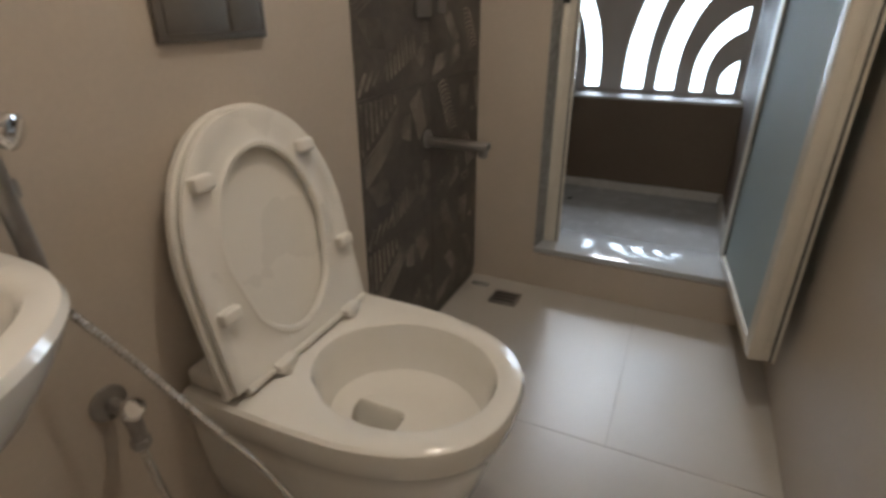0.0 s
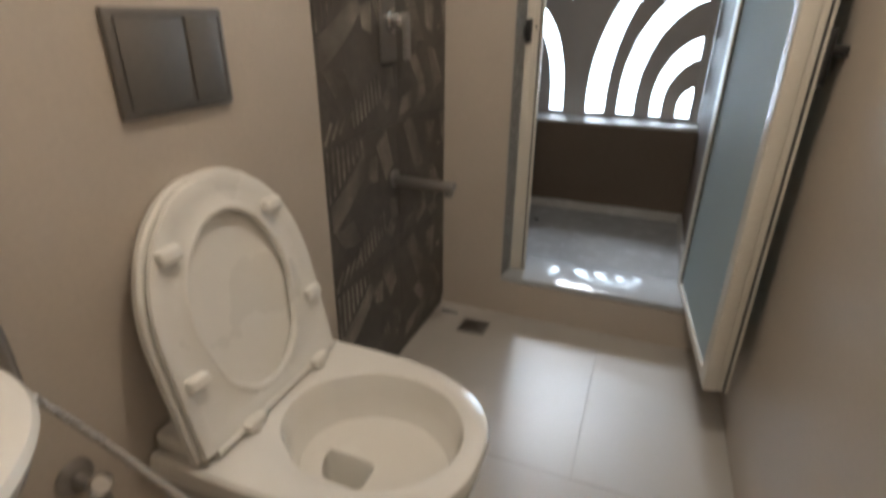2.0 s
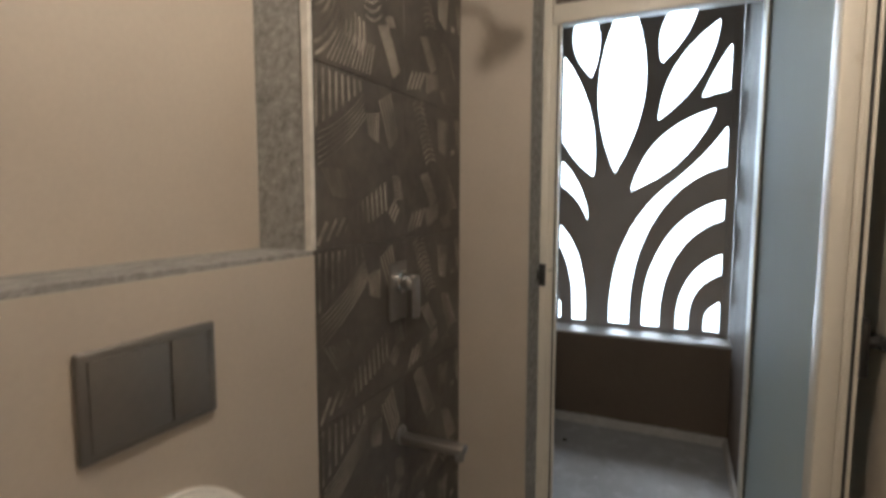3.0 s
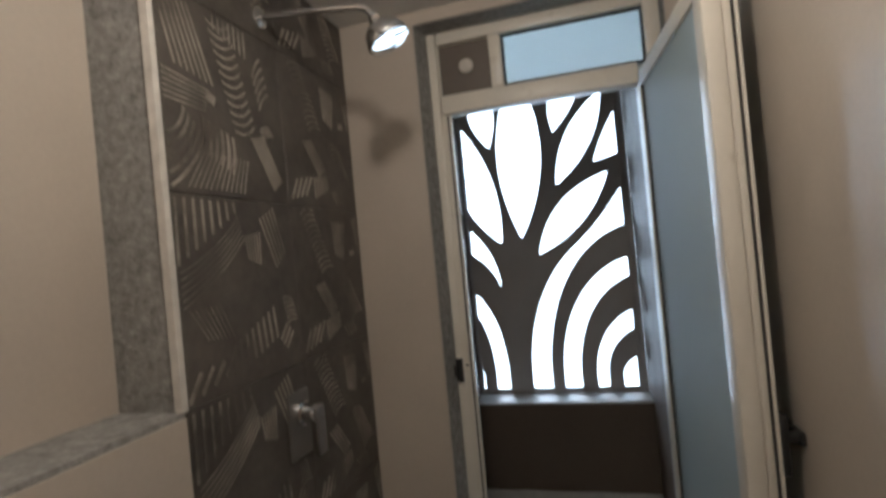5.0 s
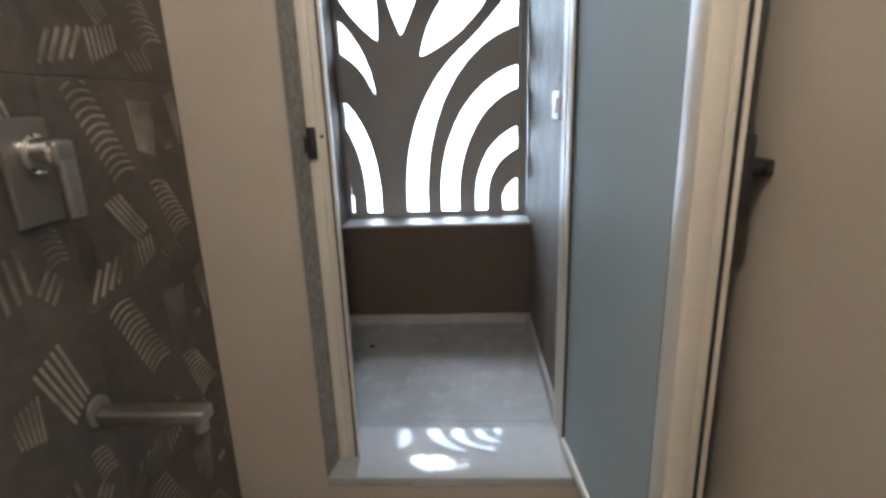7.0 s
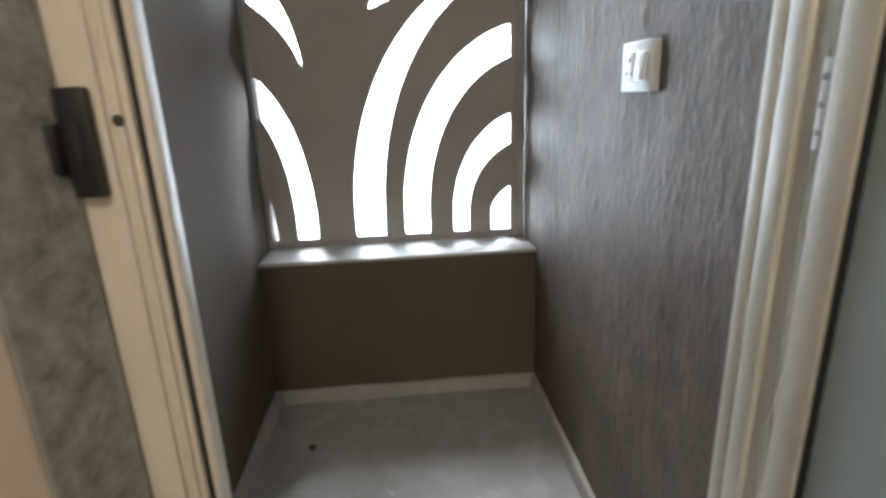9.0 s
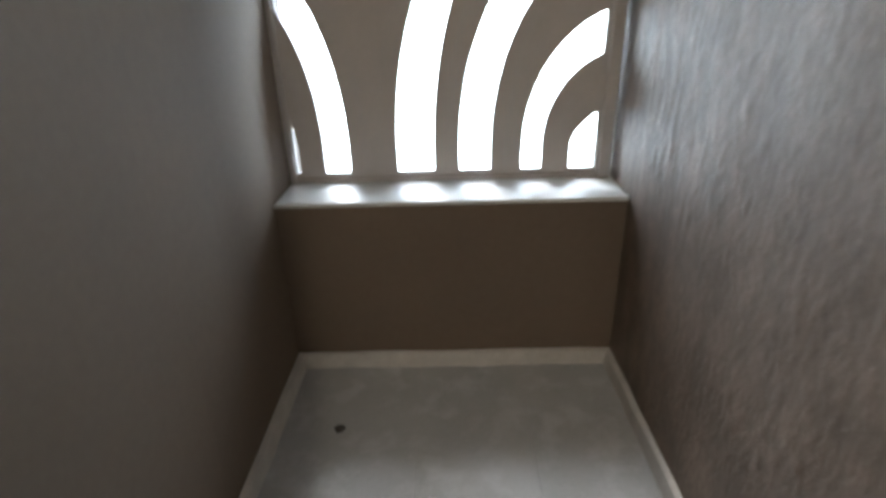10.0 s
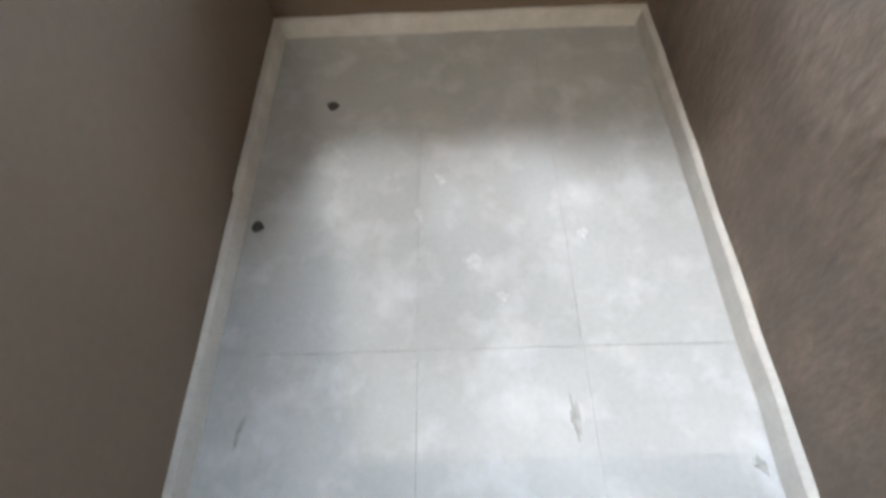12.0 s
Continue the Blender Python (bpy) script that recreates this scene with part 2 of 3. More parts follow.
wall_decor = structure("wall_shower", M_DARK, "shower wall clad with dark patterned tiles", "wall", (XN - 0.15, XL - 0.008, 1.25, YE, 0.0, ZC + 0.1))
structure("wall_shower_return", M_CEMENT, "unfinished grey cement side of the shower wall", "wall", (XN, XL - 0.018, 1.242, 1.25, LEDGE, ZC))
structure("trim_shower_edge", M_EDGE, "white putty strip on the shower wall's corner", "trim", (XL - 0.018, XL + 0.001, 1.236, 1.252, LEDGE, ZC))
structure("wall_right", M_WALL, "plain beige tiled wall", "wall", (XR, XR + 0.15, YB, YE, 0.0, ZC + 0.1))
structure("wall_back", M_WALL, "plain beige wall closing the bathroom", "wall", (XN - 0.15, XR + 0.15, YB - 0.15, YB, 0.0, ZC + 0.1))
structure("wall_end", M_WALL, "beige tiled end wall with a door opening", "wall",
          (XN - 0.15, OX0, YE, YF, -0.1, 3.2), (OX1, XR + 0.15, YE, YF, -0.1, 3.2), (OX0, OX1, YE, YF, 2.475, 3.2), (OX0, OX1, YE, YF, -0.1, SILL - 0.03))
rv = box(OX0 + 0.0005, OX0 + 0.003, YE + 0.006, 2.2455, SILL, 2.474)
for v in rv.verts:
    if v.co.x > OX0 + 0.002 and v.co.y > 2.2:
        v.co.x = -0.4645
solid("reveal_left", rv, M_CEMENT, "bare grey cement side of the door recess", "wall", "structure", smooth=False)
structure("reveal_right", M_CEMENT, "bare grey cement side of the door recess", "wall", (OX1 - 0.003, OX1 - 0.0005, YE + 0.006, 2.243, SILL, 2.474))
structure("reveal_top", M_CEMENT, "bare grey cement soffit of the door recess", "wall", (OX0 + 0.0035, OX1 - 0.0035, YE + 0.006, 2.243, 2.4715, 2.4745))
structure("ceiling", M_CEIL, "flat painted white ceiling", "ceiling", (XN - 0.15, XR + 0.15, YB - 0.15, YE, ZC, ZC + 0.1))
solid("door_sill", box(OX0, OX1, YE + 0.004, YF + 0.01, SILL - 0.028, SILL, 0.004), M_SILL, "polished pale marble door sill", "sill", "structure")

# ---- the shaft behind the door ----
SX0, SX1, SY, SZ, ZT = -0.80, 0.352, 3.862, -0.035, 3.1
structure("wall_shaft_left", M_SHAFT, "smooth brown painted wall", "wall", (SX0 - 0.15, SX0, YF, 4.25, -0.15, ZT + 0.1))
structure("wall_shaft_left_coat", M_SHAFT, "thicker coat of plaster on the brown wall", "wall", (SX0, SX0 + 0.005, YF + 0.013, 3.187, 0.0, ZT), bevel=0.002)
structure("reveal_shaft", M_SHAFT, "brown painted side of the doorway", "wall", (OX0 + 0.0005, OX0 + 0.006, 2.292, YF + 0.0005, SILL, 2.474))
structure("wall_shaft_front", M_SHAFT, "brown painted wall round the door", "wall",
          (SX0, OX0 - 0.001, YF + 0.001, YF + 0.012, SZ, ZT), (OX1 + 0.001, SX1, YF + 0.001, YF + 0.012, SZ, ZT),
          (OX0, OX1, YF + 0.001, YF + 0.012, 2.48, ZT), (OX0, OX1, YF + 0.012, YF + 0.016, SZ, SILL - 0.03))
structure("wall_shaft_back", M_SHAFT, "low brown painted parapet wall under the screen", "wall", (SX0, SX1, SY, 4.25, -0.15, 0.592))
structure("wall_shaft_top", M_SHAFT, "brown painted lintel over the screen", "wall", (SX0, SX1, 4.06, 4.25, 2.97, ZT + 0.1))
# Never in view; its dark brown is chosen to keep bounce off the floor.
structure("ceiling_shaft", M_SHAFT, "unseen ceiling over the shaft, brown to cut bounced light", "ceiling", (SX0 - 0.15, SX1 + 0.15, YF, 4.25, ZT, ZT + 0.1))
structure("floor_shaft", M_SKIRT, "joint bed under the grey floor tiles", "floor", (SX0, SX1, YF, SY, -0.15, SZ - 0.003))
solid("window_ledge", box(SX0, SX1, SY - 0.004, 4.09, 0.592, 0.607, 0.003), M_LEDGE, "pale stone ledge below the carved screen", "ledge", "structure")


def rough_wall():
    """The right wall of the shaft: a thick slab whose face is trowelled unevenly."""
    b = bmesh.new()
    ny, nz, y0, y1, z0, z1 = 260, 230, YF, 4.25, -0.15, ZT + 0.1
    face = []
    for i in range(ny + 1):
        y, col = y0 + (y1 - y0) * i / ny, []
        for j in range(nz + 1):
            z = z0 + (z1 - z0) * j / nz
            wander = 1.5 * noise.noise(Vector((y * 5, z * 4, 9)))
            broad = 0.0035 * noise.noise(Vector((y * 6, z * 4, 0.3)))
            combed = noise.noise(Vector((y * 62 + wander, z * 9, 1.7))) + 0.6 * noise.noise(Vector((y * 75, z * 16, 4.1)))
            raked = max(0.0, min(1.0, 0.35 + (z - 0.55) * 1.2 + 0.9 * noise.noise(Vector((y * 2.6, z * 2.0, 5)))))
            flake = max(0.0, noise.noise(Vector((y * 30 + z * 16, z * 34 - y * 12, 3.3))) - 0.22) * max(0.0, min(1.0, 0.4 + 2.0 * noise.noise(Vector((y * 3.2, z * 3.2, 7)))))
            h = broad + (0.0006 + 0.0024 * max(0.0, min(1.0, (y - 3.2) * 1.6))) * raked * combed + 0.008 * flake
            col.append(b.verts.new((SX1 - h, y, z)))
        face.append(col)
    for i in range(ny):
        for j in range(nz):
            b.faces.new((face[i][j], face[i + 1][j], face[i + 1][j + 1], face[i][j + 1]))
    box(SX1 + 0.008, SX1 + 0.15, y0, y1, z0, z1, bm=b)
    return b


solid("wall_shaft_right", rough_wall(), M_STUCCO, "brown wall with rough trowelled plaster", "wall", "structure")


def skirting(name, a, b, inward, label):
    """A hand-laid cement fillet from a to b: its height and width wander."""
    way = Vector(b) - Vector(a)
    n = int(way.length / 0.03)
    rings = []
    for i in range(n + 1):
        p = Vector(a) + way * i / n
        w = 0.025 + 0.006 * noise.noise(p * 7)
        h = 0.056 + 0.005 * noise.noise(p * 6 + Vector((3, 1, 2)))
        d = Vector(inward)
        rings.append([p, p + d * w, p + d * w * 0.9 + Vector((0, 0, h * 0.5)), p + d * w * 0.7 + Vector((0, 0, h * 0.93)), p + d * w * 0.4 + Vector((0, 0, h)), p + Vector((0, 0, h))])
    return solid(name, loft(rings), M_SKIRT, label, "skirting", "structure")


skirting("baseboard_back", (SX0, SY, SZ), (SX1, SY, SZ), (0, -1, 0), "uneven pale cement skirting along the parapet")
skirting("baseboard_left", (SX0, YF + 0.012, SZ), (SX0, SY, SZ), (1, 0, 0), "uneven pale cement skirting along the smooth wall")
skirting("baseboard_right", (SX1, YF + 0.012, SZ), (SX1, SY, SZ), (-1, 0, 0), "uneven pale cement skirting along the rough wall")

# ---- carved screen ----
GX0, GX1, GZ0, GZT = -0.772, 0.287, 0.642, 2.93


def bow(cx, a, b, x, flare=0.0):
    return 0.72 + b * max(0.0, 1 - abs((x - cx) / a) ** 2.1) ** (1 / 2.1) + flare * max(0.0, x + 0.05) ** 2


def arc_edge(cx, a, b, side, end, flare=0.0):
    """From the foot of a bow up and over to the border at x = end."""
    foot = cx - side * a
    out = [(foot, GZ0), (foot, 0.68)]
    for i in range(25):
        t = (i / 24) ** 2
        x = foot + (end - foot) * t
        out.append((x, bow(cx, a, b, x, flare)))
    return out


def arc_slot(cx, a1, b1, a2, b2, side, end, flare=0.0):
    return arc_edge(cx, a1, b1, side, end, flare) + arc_edge(cx, a2, b2, side, end)[::-1]


def bend(p, q, bulge, n=14):
    p, q = Vector(p), Vector(q)
    d = q - p
    c = (p + q) / 2 + Vector((-d.y, d.x)).normalized() * bulge * 2
    return [tuple((1 - t) ** 2 * p + 2 * t * (1 - t) * c + t * t * q) for t in (i / n for i in range(n))]


def leaf(p, q, left, right):
    return bend(p, q, left) + bend(q, p, right)


def clipped_leaf(tip, high, low, right, left):
    """A leaf that runs into the border between high and low."""
    return bend(tip, high, -right) + [high] + bend(low, tip, -left)


HOLES = [
    [(0.20, GZ0), (0.20, 0.735), (0.215, 0.775), (0.245, 0.812), (GX1, 0.842), (GX1, GZ0)],
    arc_slot(0.42, 0.39, 0.461, 0.32, 0.333, 1, GX1),
    arc_slot(0.42, 0.61, 0.81, 0.50, 0.687, 1, GX1),
    arc_slot(0.42, 0.83, 1.06, 0.70, 1.03, 1, GX1, 1.9),
    arc_slot(-0.95, 0.37, 0.69, 0.28, 0.574, -1, GX0),
    [(-0.757, GZ0), (-0.758, 0.74), (GX0, 0.84), (GX0, GZ0)],
    leaf((-0.40, 1.705), (-0.355, 2.91), 0.148, 0.16),
    leaf((-0.29, 1.58), (0.215, 2.105), 0.115, 0.085),
    leaf((-0.13, 2.05), (0.215, 2.66), 0.09, 0.085),
    [(0.13, 2.18)] + bend((0.13, 2.18), (GX1, 2.50), 0.012)[1:] + [(GX1, 2.50), (GX1, 2.215)],
    leaf((-0.12, 2.42), (0.10, 2.90), 0.11, 0.06),
    leaf((-0.575, 2.37), (-0.62, 2.90), 0.11, 0.07),
    clipped_leaf((-0.545, 1.68), (GX0, 2.54), (GX0, 1.95), 0.085, 0.02),
    clipped_leaf((-0.575, 1.36), (GX0, 1.80), (GX0, 1.62), 0.045, -0.03),
]
screen = thing("window_1", (-0.22, 4.08, 0.607), "grey carved screen with leaf and arch cut-outs in the opening", "window screen", kind="structure")
part("panel", sheet([(SX0 + 0.002, 0.608), (SX1 - 0.006, 0.608), (SX1 - 0.006, 2.968), (SX0 + 0.002, 2.968)], HOLES, 4.08, 0.02), M_SCREEN, screen, smooth=False)
part("frame_bead", box(SX1 - 0.05, SX1 - 0.008, 4.062, 4.079, 0.609, 2.968, 0.003), M_SCREEN, screen)
part("frame_bead", box(SX0 + 0.003, SX0 + 0.022, 4.062, 4.079, 0.609, 2.968, 0.003), M_SCREEN, screen)
part("bottom_bead", box(SX0 + 0.024, SX1 - 0.052, 4.07, 4.079, 0.609, 0.628, 0.002), M_SCREEN, screen)

# ---- door frame ----
FY0, FY1 = 2.245, 2.315
JX0, JX1 = -0.408, 0.275      # clear opening
fr = thing("door_frame", (-0.06, 2.28, SILL), "cream PVC door frame with a transom", "door frame", kind="structure")


def jamb(x0, x1, towards, back=0.0, top=2.47):
    """The post of the frame; back: how far it is set behind the front of the recess."""
    b = box(x0, x1, FY0, FY0 + 0.04, SILL, top, 0.004)
    e = x1 if towards > 0 else x0
    lo, hi = (e, e + 0.014) if towards > 0 else (e - 0.014, e)
    box(lo, hi, FY0 + 0.016, FY1 + 0.005, SILL, 2.165, 0.003, bm=b)
    lo, hi = (e, e + 0.022) if towards > 0 else (e - 0.022, e)
    box(lo, hi, FY0 + 0.044, FY1 + 0.01, SILL, 2.165, 0.003, bm=b)
    box(x0, x1, FY0 + 0.041, FY1, SILL, top, bm=b)
    bmesh.ops.translate(b, vec=(0, back, 0), verts=b.verts)
    return b


lj = box(-0.464, -0.432, 2.246, 2.270, SILL, 2.47, 0.003)
box(-0.4635, -0.427, 2.2705, 2.29, SILL, 2.47, bm=lj)
part("left_jamb", lj, M_PVC, fr)
for x0, x1, y0 in ((-0.4315, -0.4262, 2.2505), (-0.4258, -0.4195, 2.2475), (-0.4190, -0.4130, 2.2515)):
    part("jamb_ridge", box(x0, x1, y0, 2.270, SILL, 2.164, 0.0015), M_PVC, fr)
part("jamb_strip", box(-0.4060, -0.3985, 2.2525, 2.276, SILL, 2.164, 0.0015), M_PVC, fr)
part("right_jamb", jamb(JX1 + 0.018, OX1 - 0.002, -1, 0.099, 2.219), M_PVC, fr)
part("right_head_post", box(JX1 + 0.018, OX1 - 0.002, FY0, FY1, 2.2195, 2.47, 0.004), M_PVC, fr)
part("gasket", box(-0.4128, -0.4062, 2.2575, 2.269, SILL + 0.001, 2.16), M_GASKET, fr, "black rubber gasket")
part("rear_trim", box(JX1 - 0.004, OX1 - 0.002, 2.428, 2.455, SILL, 2.44, 0.004), M_PVC, fr)
part("gasket", box(JX1 + 0.012, JX1 + 0.03, 2.4125, 2.4275, SILL + 0.001, 2.16), M_GASKET, fr, "black rubber gasket")
part("transom_bar", box(JX0 - 0.018, JX1 - 0.014, FY0 + 0.002, FY1, 2.165, 2.235, 0.005), M_PVC, fr)
part("head", box(JX0 - 0.018, JX1 + 0.018, FY0 + 0.002, FY1, 2.425, 2.47, 0.005), M_PVC, fr)
part("mullion", box(-0.235, -0.19, FY0 + 0.002, FY1, 2.2352, 2.4248, 0.005), M_PVC, fr)
part("transom_glass", box(-0.1898, JX1 + 0.0175, FY0 + 0.03, FY0 + 0.036, 2.2355, 2.4245), M_TRANSOM, fr, "pale frosted transom glass")
for q in ((-0.1898, JX1 + 0.0175, 2.2355, 2.244), (-0.1898, JX1 + 0.0175, 2.416, 2.4245), (-0.1898, -0.181, 2.2445, 2.4155), (JX1 + 0.009, JX1 + 0.0175, 2.2445, 2.4155)):
    part("glazing_bead", box(q[0], q[1], FY0 + 0.018, FY0 + 0.0295, q[2], q[3], 0.002), M_GASKET, fr, "dark glazing bead")
vent = part("vent_board", box(JX0 - 0.0175, -0.2355, FY0 + 0.026, FY0 + 0.034, 2.2355, 2.4245), M_FAN, fr, "brown board for the exhaust fan")
part("fan_hub", spin([(0.026, 0), (0.028, 0.008), (0.022, 0.016), (0.0, 0.017)], (-0.325, FY0 + 0.026, 2.335), (0, -1, 0)), M_EDGE, vent, "pale round hub")
strike = part("strike_plate", box(-0.462, -0.437, FY0 - 0.012, FY0 - 0.001, 1.175, 1.262, 0.003), M_BLACK, fr, "black strike plate")
part("striker", box(-0.474, -0.4622, FY0 - 0.020, FY0 - 0.002, 1.195, 1.235, 0.003), M_BLACK, strike)
part("frame_screw", spin([(0.005, 0), (0.0045, 0.001)], (-0.4225, 2.2474, 1.235), (0, -1, 0), 12), M_DIRT, fr, "dark screw hole")
part("strike_slot", box(-0.455, -0.446, FY0 - 0.0145, FY0 - 0.0125, 1.20, 1.235, 0.001), M_GASKET, strike)
for zc in (0.5, 1.22, 1.95):
    hg = part("hinge", box(JX1 - 0.001, JX1 + 0.0035, FY0 + 0.103, FY0 + 0.115, zc - 0.05, zc + 0.05, 0.002), M_SWITCH, fr, "white hinge leaf")
    for dz in (-0.03, 0, 0.03):
        part("screw", spin([(0.0045, 0), (0.004, 0.0012)], (JX1 - 0.001, FY0 + 0.109, zc + dz), (-1, 0, 0), 10), M_DULL, hg)

# ---- door leaf, open into the bathroom ----
leaf_door = thing("door_1", (0.285, 2.235, SILL), "open cream PVC door with a frosted glass pane", "door", kind="structure")
LW, LT, LZ0, LZ1, LU = 0.64, 0.060, 0.205, 2.215, -0.098
TURN = Matrix.Translation((0.272, 2.238, 0)) @ Matrix.Rotation(math.atan2(-0.635, 0.052), 4, "Z")


def in_leaf(bm):
    bmesh.ops.transform(bm, matrix=TURN, verts=bm.verts)
    return bm


def lbox(u0, u1, w0, w1, z0, z1, bevel=0.0):
    """u along the leaf from its hinge, w from its room face towards the wall."""
    return in_leaf(box(u0, u1, w0, w1, z0, z1, bevel))


def stile(u0, u1):
    b = box(u0, u1, 0.0, 0.040, LZ0, LZ1, 0.004)
    box(u0 + 0.0, u1 - 0.006, 0.0405, LT, LZ0, LZ1, 0.003, bm=b)
    return in_leaf(b)


part("hinge_stile", stile(LU, LU + 0.045), M_PVC, leaf_door)
part("lock_stile", stile(LW - 0.062, LW), M_PVC, leaf_door)
part("overlap_lip", lbox(LW - 0.012, LW + 0.006, LT + 0.004, LT + 0.010, LZ0, LZ1, 0.002), M_PVC, leaf_door)
part("gasket", lbox(LW - 0.012, LW - 0.002, LT + 0.0003, LT + 0.0037, LZ0, LZ1), M_GASKET, leaf_door, "black rubber gasket")
part("bottom_rail", lbox(LU + 0.0452, LW - 0.0622, 0.001, LT - 0.002, LZ0, LZ0 + 0.035, 0.003), M_PVC, leaf_door)
part("top_rail", lbox(LU + 0.0452, LW - 0.0622, 0.001, LT - 0.002, LZ1 - 0.05, LZ1, 0.003), M_PVC, leaf_door)
part("glass_pane", lbox(LU + 0.0453, LW - 0.0623, 0.010, 0.016, LZ0 + 0.0352, LZ1 - 0.0502), M_FROST, leaf_door, "blue-grey frosted glass pane")
for u in (LU + 0.0453, LW - 0.0693):
    part("glazing_bead", lbox(u, u + 0.007, 0.004, 0.0098, LZ0 + 0.036, LZ1 - 0.051), M_GASKET, leaf_door, "dark glazing bead")
plate = part("handle_plate", lbox(LW - 0.020, LW + 0.010, LT + 0.0105, LT + 0.026, 1.125, 1.255, 0.004), M_BLACK, leaf_door, "black handle plate")
hb = spin([(0.013, 0), (0.013, 0.026), (0.011, 0.036)], (0, 0, 0), (0, 1, 0), 14)
bmesh.ops.translate(hb, vec=(LW - 0.005, LT + 0.0195, 1.205), verts=hb.verts)
box(LW - 0.11, LW + 0.012, LT + 0.044, LT + 0.062, 1.190, 1.216, 0.005, bm=hb)
part("lever", in_leaf(hb), M_BLACK, plate, "black lever handle")
part("keyhole", lbox(LW - 0.009, LW - 0.001, LT + 0.0262, LT + 0.0275, 1.15, 1.165, 0.001), M_DULL, plate, "bare metal keyhole")

# ---- toilet ----
TY = 0.815


def d_outline(x0, x1, half, n=40, square=2.6, z=0.0, cy=TY):
    """A D in plan: flat at x0 by the wall, rounded at x1."""
    pts = [(x0, cy - half, z), ]
    xm = x0 + (x1 - x0) * 0.36
    for i in range(n + 1):
        a = -math.pi / 2 + math.pi * i / n
        c, s = math.cos(a), math.sin(a)
        pts.append((xm + (x1 - xm) * abs(c) ** (2 / square), cy + half * math.copysign(abs(s) ** (2 / square), s), z))
    pts += [(x0, cy + half * (1 - i / 6), z) for i in range(12)]
    return pts


toilet = thing("toilet", (-0.50, TY, 0.075), "white wall-hung ceramic toilet with its lid raised", "toilet")
WX = XL + 0.002
outer = [(0.075, 0.30, -0.47, 0.10), (0.095, 0.30, -0.385, 0.148), (0.155, 0.30, -0.305, 0.185), (0.265, 0.3, -0.245, 0.207), (0.385, 0.3, -0.205, 0.218), (0.425, 0.3, -0.192, 0.224),
         (0.432, 0.3, -0.186, 0.229), (0.470, 0.3, -0.181, 0.231), (0.484, 0.3, -0.186, 0.228), (0.490, 0.3, -0.197, 0.220)]
rings = [d_outline(WX, x1, h, 40, 2.5, z) for z, _, x1, h in ((a, b, c + 0.020, d + 0.012) for a, b, c, d in outer)]


def matched(k, z, shift=0.0):
    """The bowl's ring with one point for each of the rim's, met at the same bearing."""
    out = []
    for x, y, _ in rings[-1]:
        a = math.atan2((y - TY) / 0.168, (x + 0.405) / 0.198)
        out.append((-0.405 + shift + 0.198 * k * math.cos(a), TY + 0.168 * k * math.sin(a), z))
    return out


def trap(hx, hy, z):
    """The squarish well in the floor of the bowl."""
    out = []
    for x, y, _ in rings[9]:
        a = math.atan2((y - TY) / 0.168, (x + 0.405) / 0.198)
        c, w = math.cos(a), math.sin(a)
        out.append((-0.474 + hx * math.copysign(abs(c) ** 0.35, c), TY - 0.027 + hy * math.copysign(abs(w) ** 0.35, w), z))
    return out


rings += [matched(1.02, 0.4895), matched(0.99, 0.486), matched(0.965, 0.472), matched(0.94, 0.43), matched(0.90, 0.395), matched(0.84, 0.375), matched(0.60, 0.362),
          trap(0.069, 0.041, 0.360), trap(0.063, 0.036, 0.352), trap(0.055, 0.030, 0.25)]
part("bowl", loft(rings), M_CERAMIC, toilet)
part("back_block", box(WX, -0.668, TY - 0.222, TY + 0.222, 0.4902, 0.532, 0.012, seg=3), M_CERAMIC, toilet)
# lid and seat lean against the wall: across = y, along = up the lid, out = off the wall
LEAN = Matrix(((-0.195, 0, 0.981, -0.640), (0, 1, 0, TY - 0.010), (0.981, 0, 0.195, 0.505), (0, 0, 0, 1)))


def lid_outline(half, length, grow, w, n=40):
    pts = [(0.0 - grow, -half - grow, w)]
    m = length * 0.45
    for i in range(n + 1):
        a = -math.pi / 2 + math.pi * i / n
        c, s = math.cos(a), math.sin(a)
        pts.append((m + (length - m + grow) * c, (half + grow) * math.copysign(abs(s) ** 0.9, s), w))
    pts += [(0.0 - grow, (half + grow) * (1 - i / 7), w) for i in range(14)]
    return pts


def leaned(bm):
    bmesh.ops.transform(bm, matrix=LEAN, verts=bm.verts)
    return bm


HALF, LONG = 0.220, 0.500
lid = loft([lid_outline(HALF, LONG, g, w) for g, w in ((-0.010, -0.032), (-0.003, -0.029), (0.002, -0.022), (0.003, -0.006), (0.0, -0.002), (-0.006, -0.0015), (-0.012, -0.004), (-0.10, -0.006))])
part("lid", leaned(lid), M_SEAT, toilet, "white plastic lid leaning on the wall")


def seat_ring():
    o = lid_outline(HALF, LONG, -0.008, 0)

    def hole(g, w):
        out = []
        for u, v, _ in o:
            a = math.atan2(v / 0.135, (u - 0.232) / 0.19)
            out.append((0.232 + (0.190 + g) * math.cos(a), (0.134 + g) * math.sin(a), w))
        return out
    rs = [hole(0, 0.0), lid_outline(HALF, LONG, -0.010, 0.0), lid_outline(HALF, LONG, -0.004, 0.006), lid_outline(HALF, LONG, -0.006, 0.015), lid_outline(HALF, LONG, -0.018, 0.018),
          lid_outline(HALF, LONG, -0.034, 0.0135), hole(0.016, 0.0125), hole(0.008, 0.017), hole(0.0, 0.016), hole(-0.003, 0.008), hole(0.0, 0.0)]
    b = loft(rs, cap0=False, cap1=False)
    bmesh.ops.remove_doubles(b, verts=b.verts, dist=1e-5)
    return leaned(b)


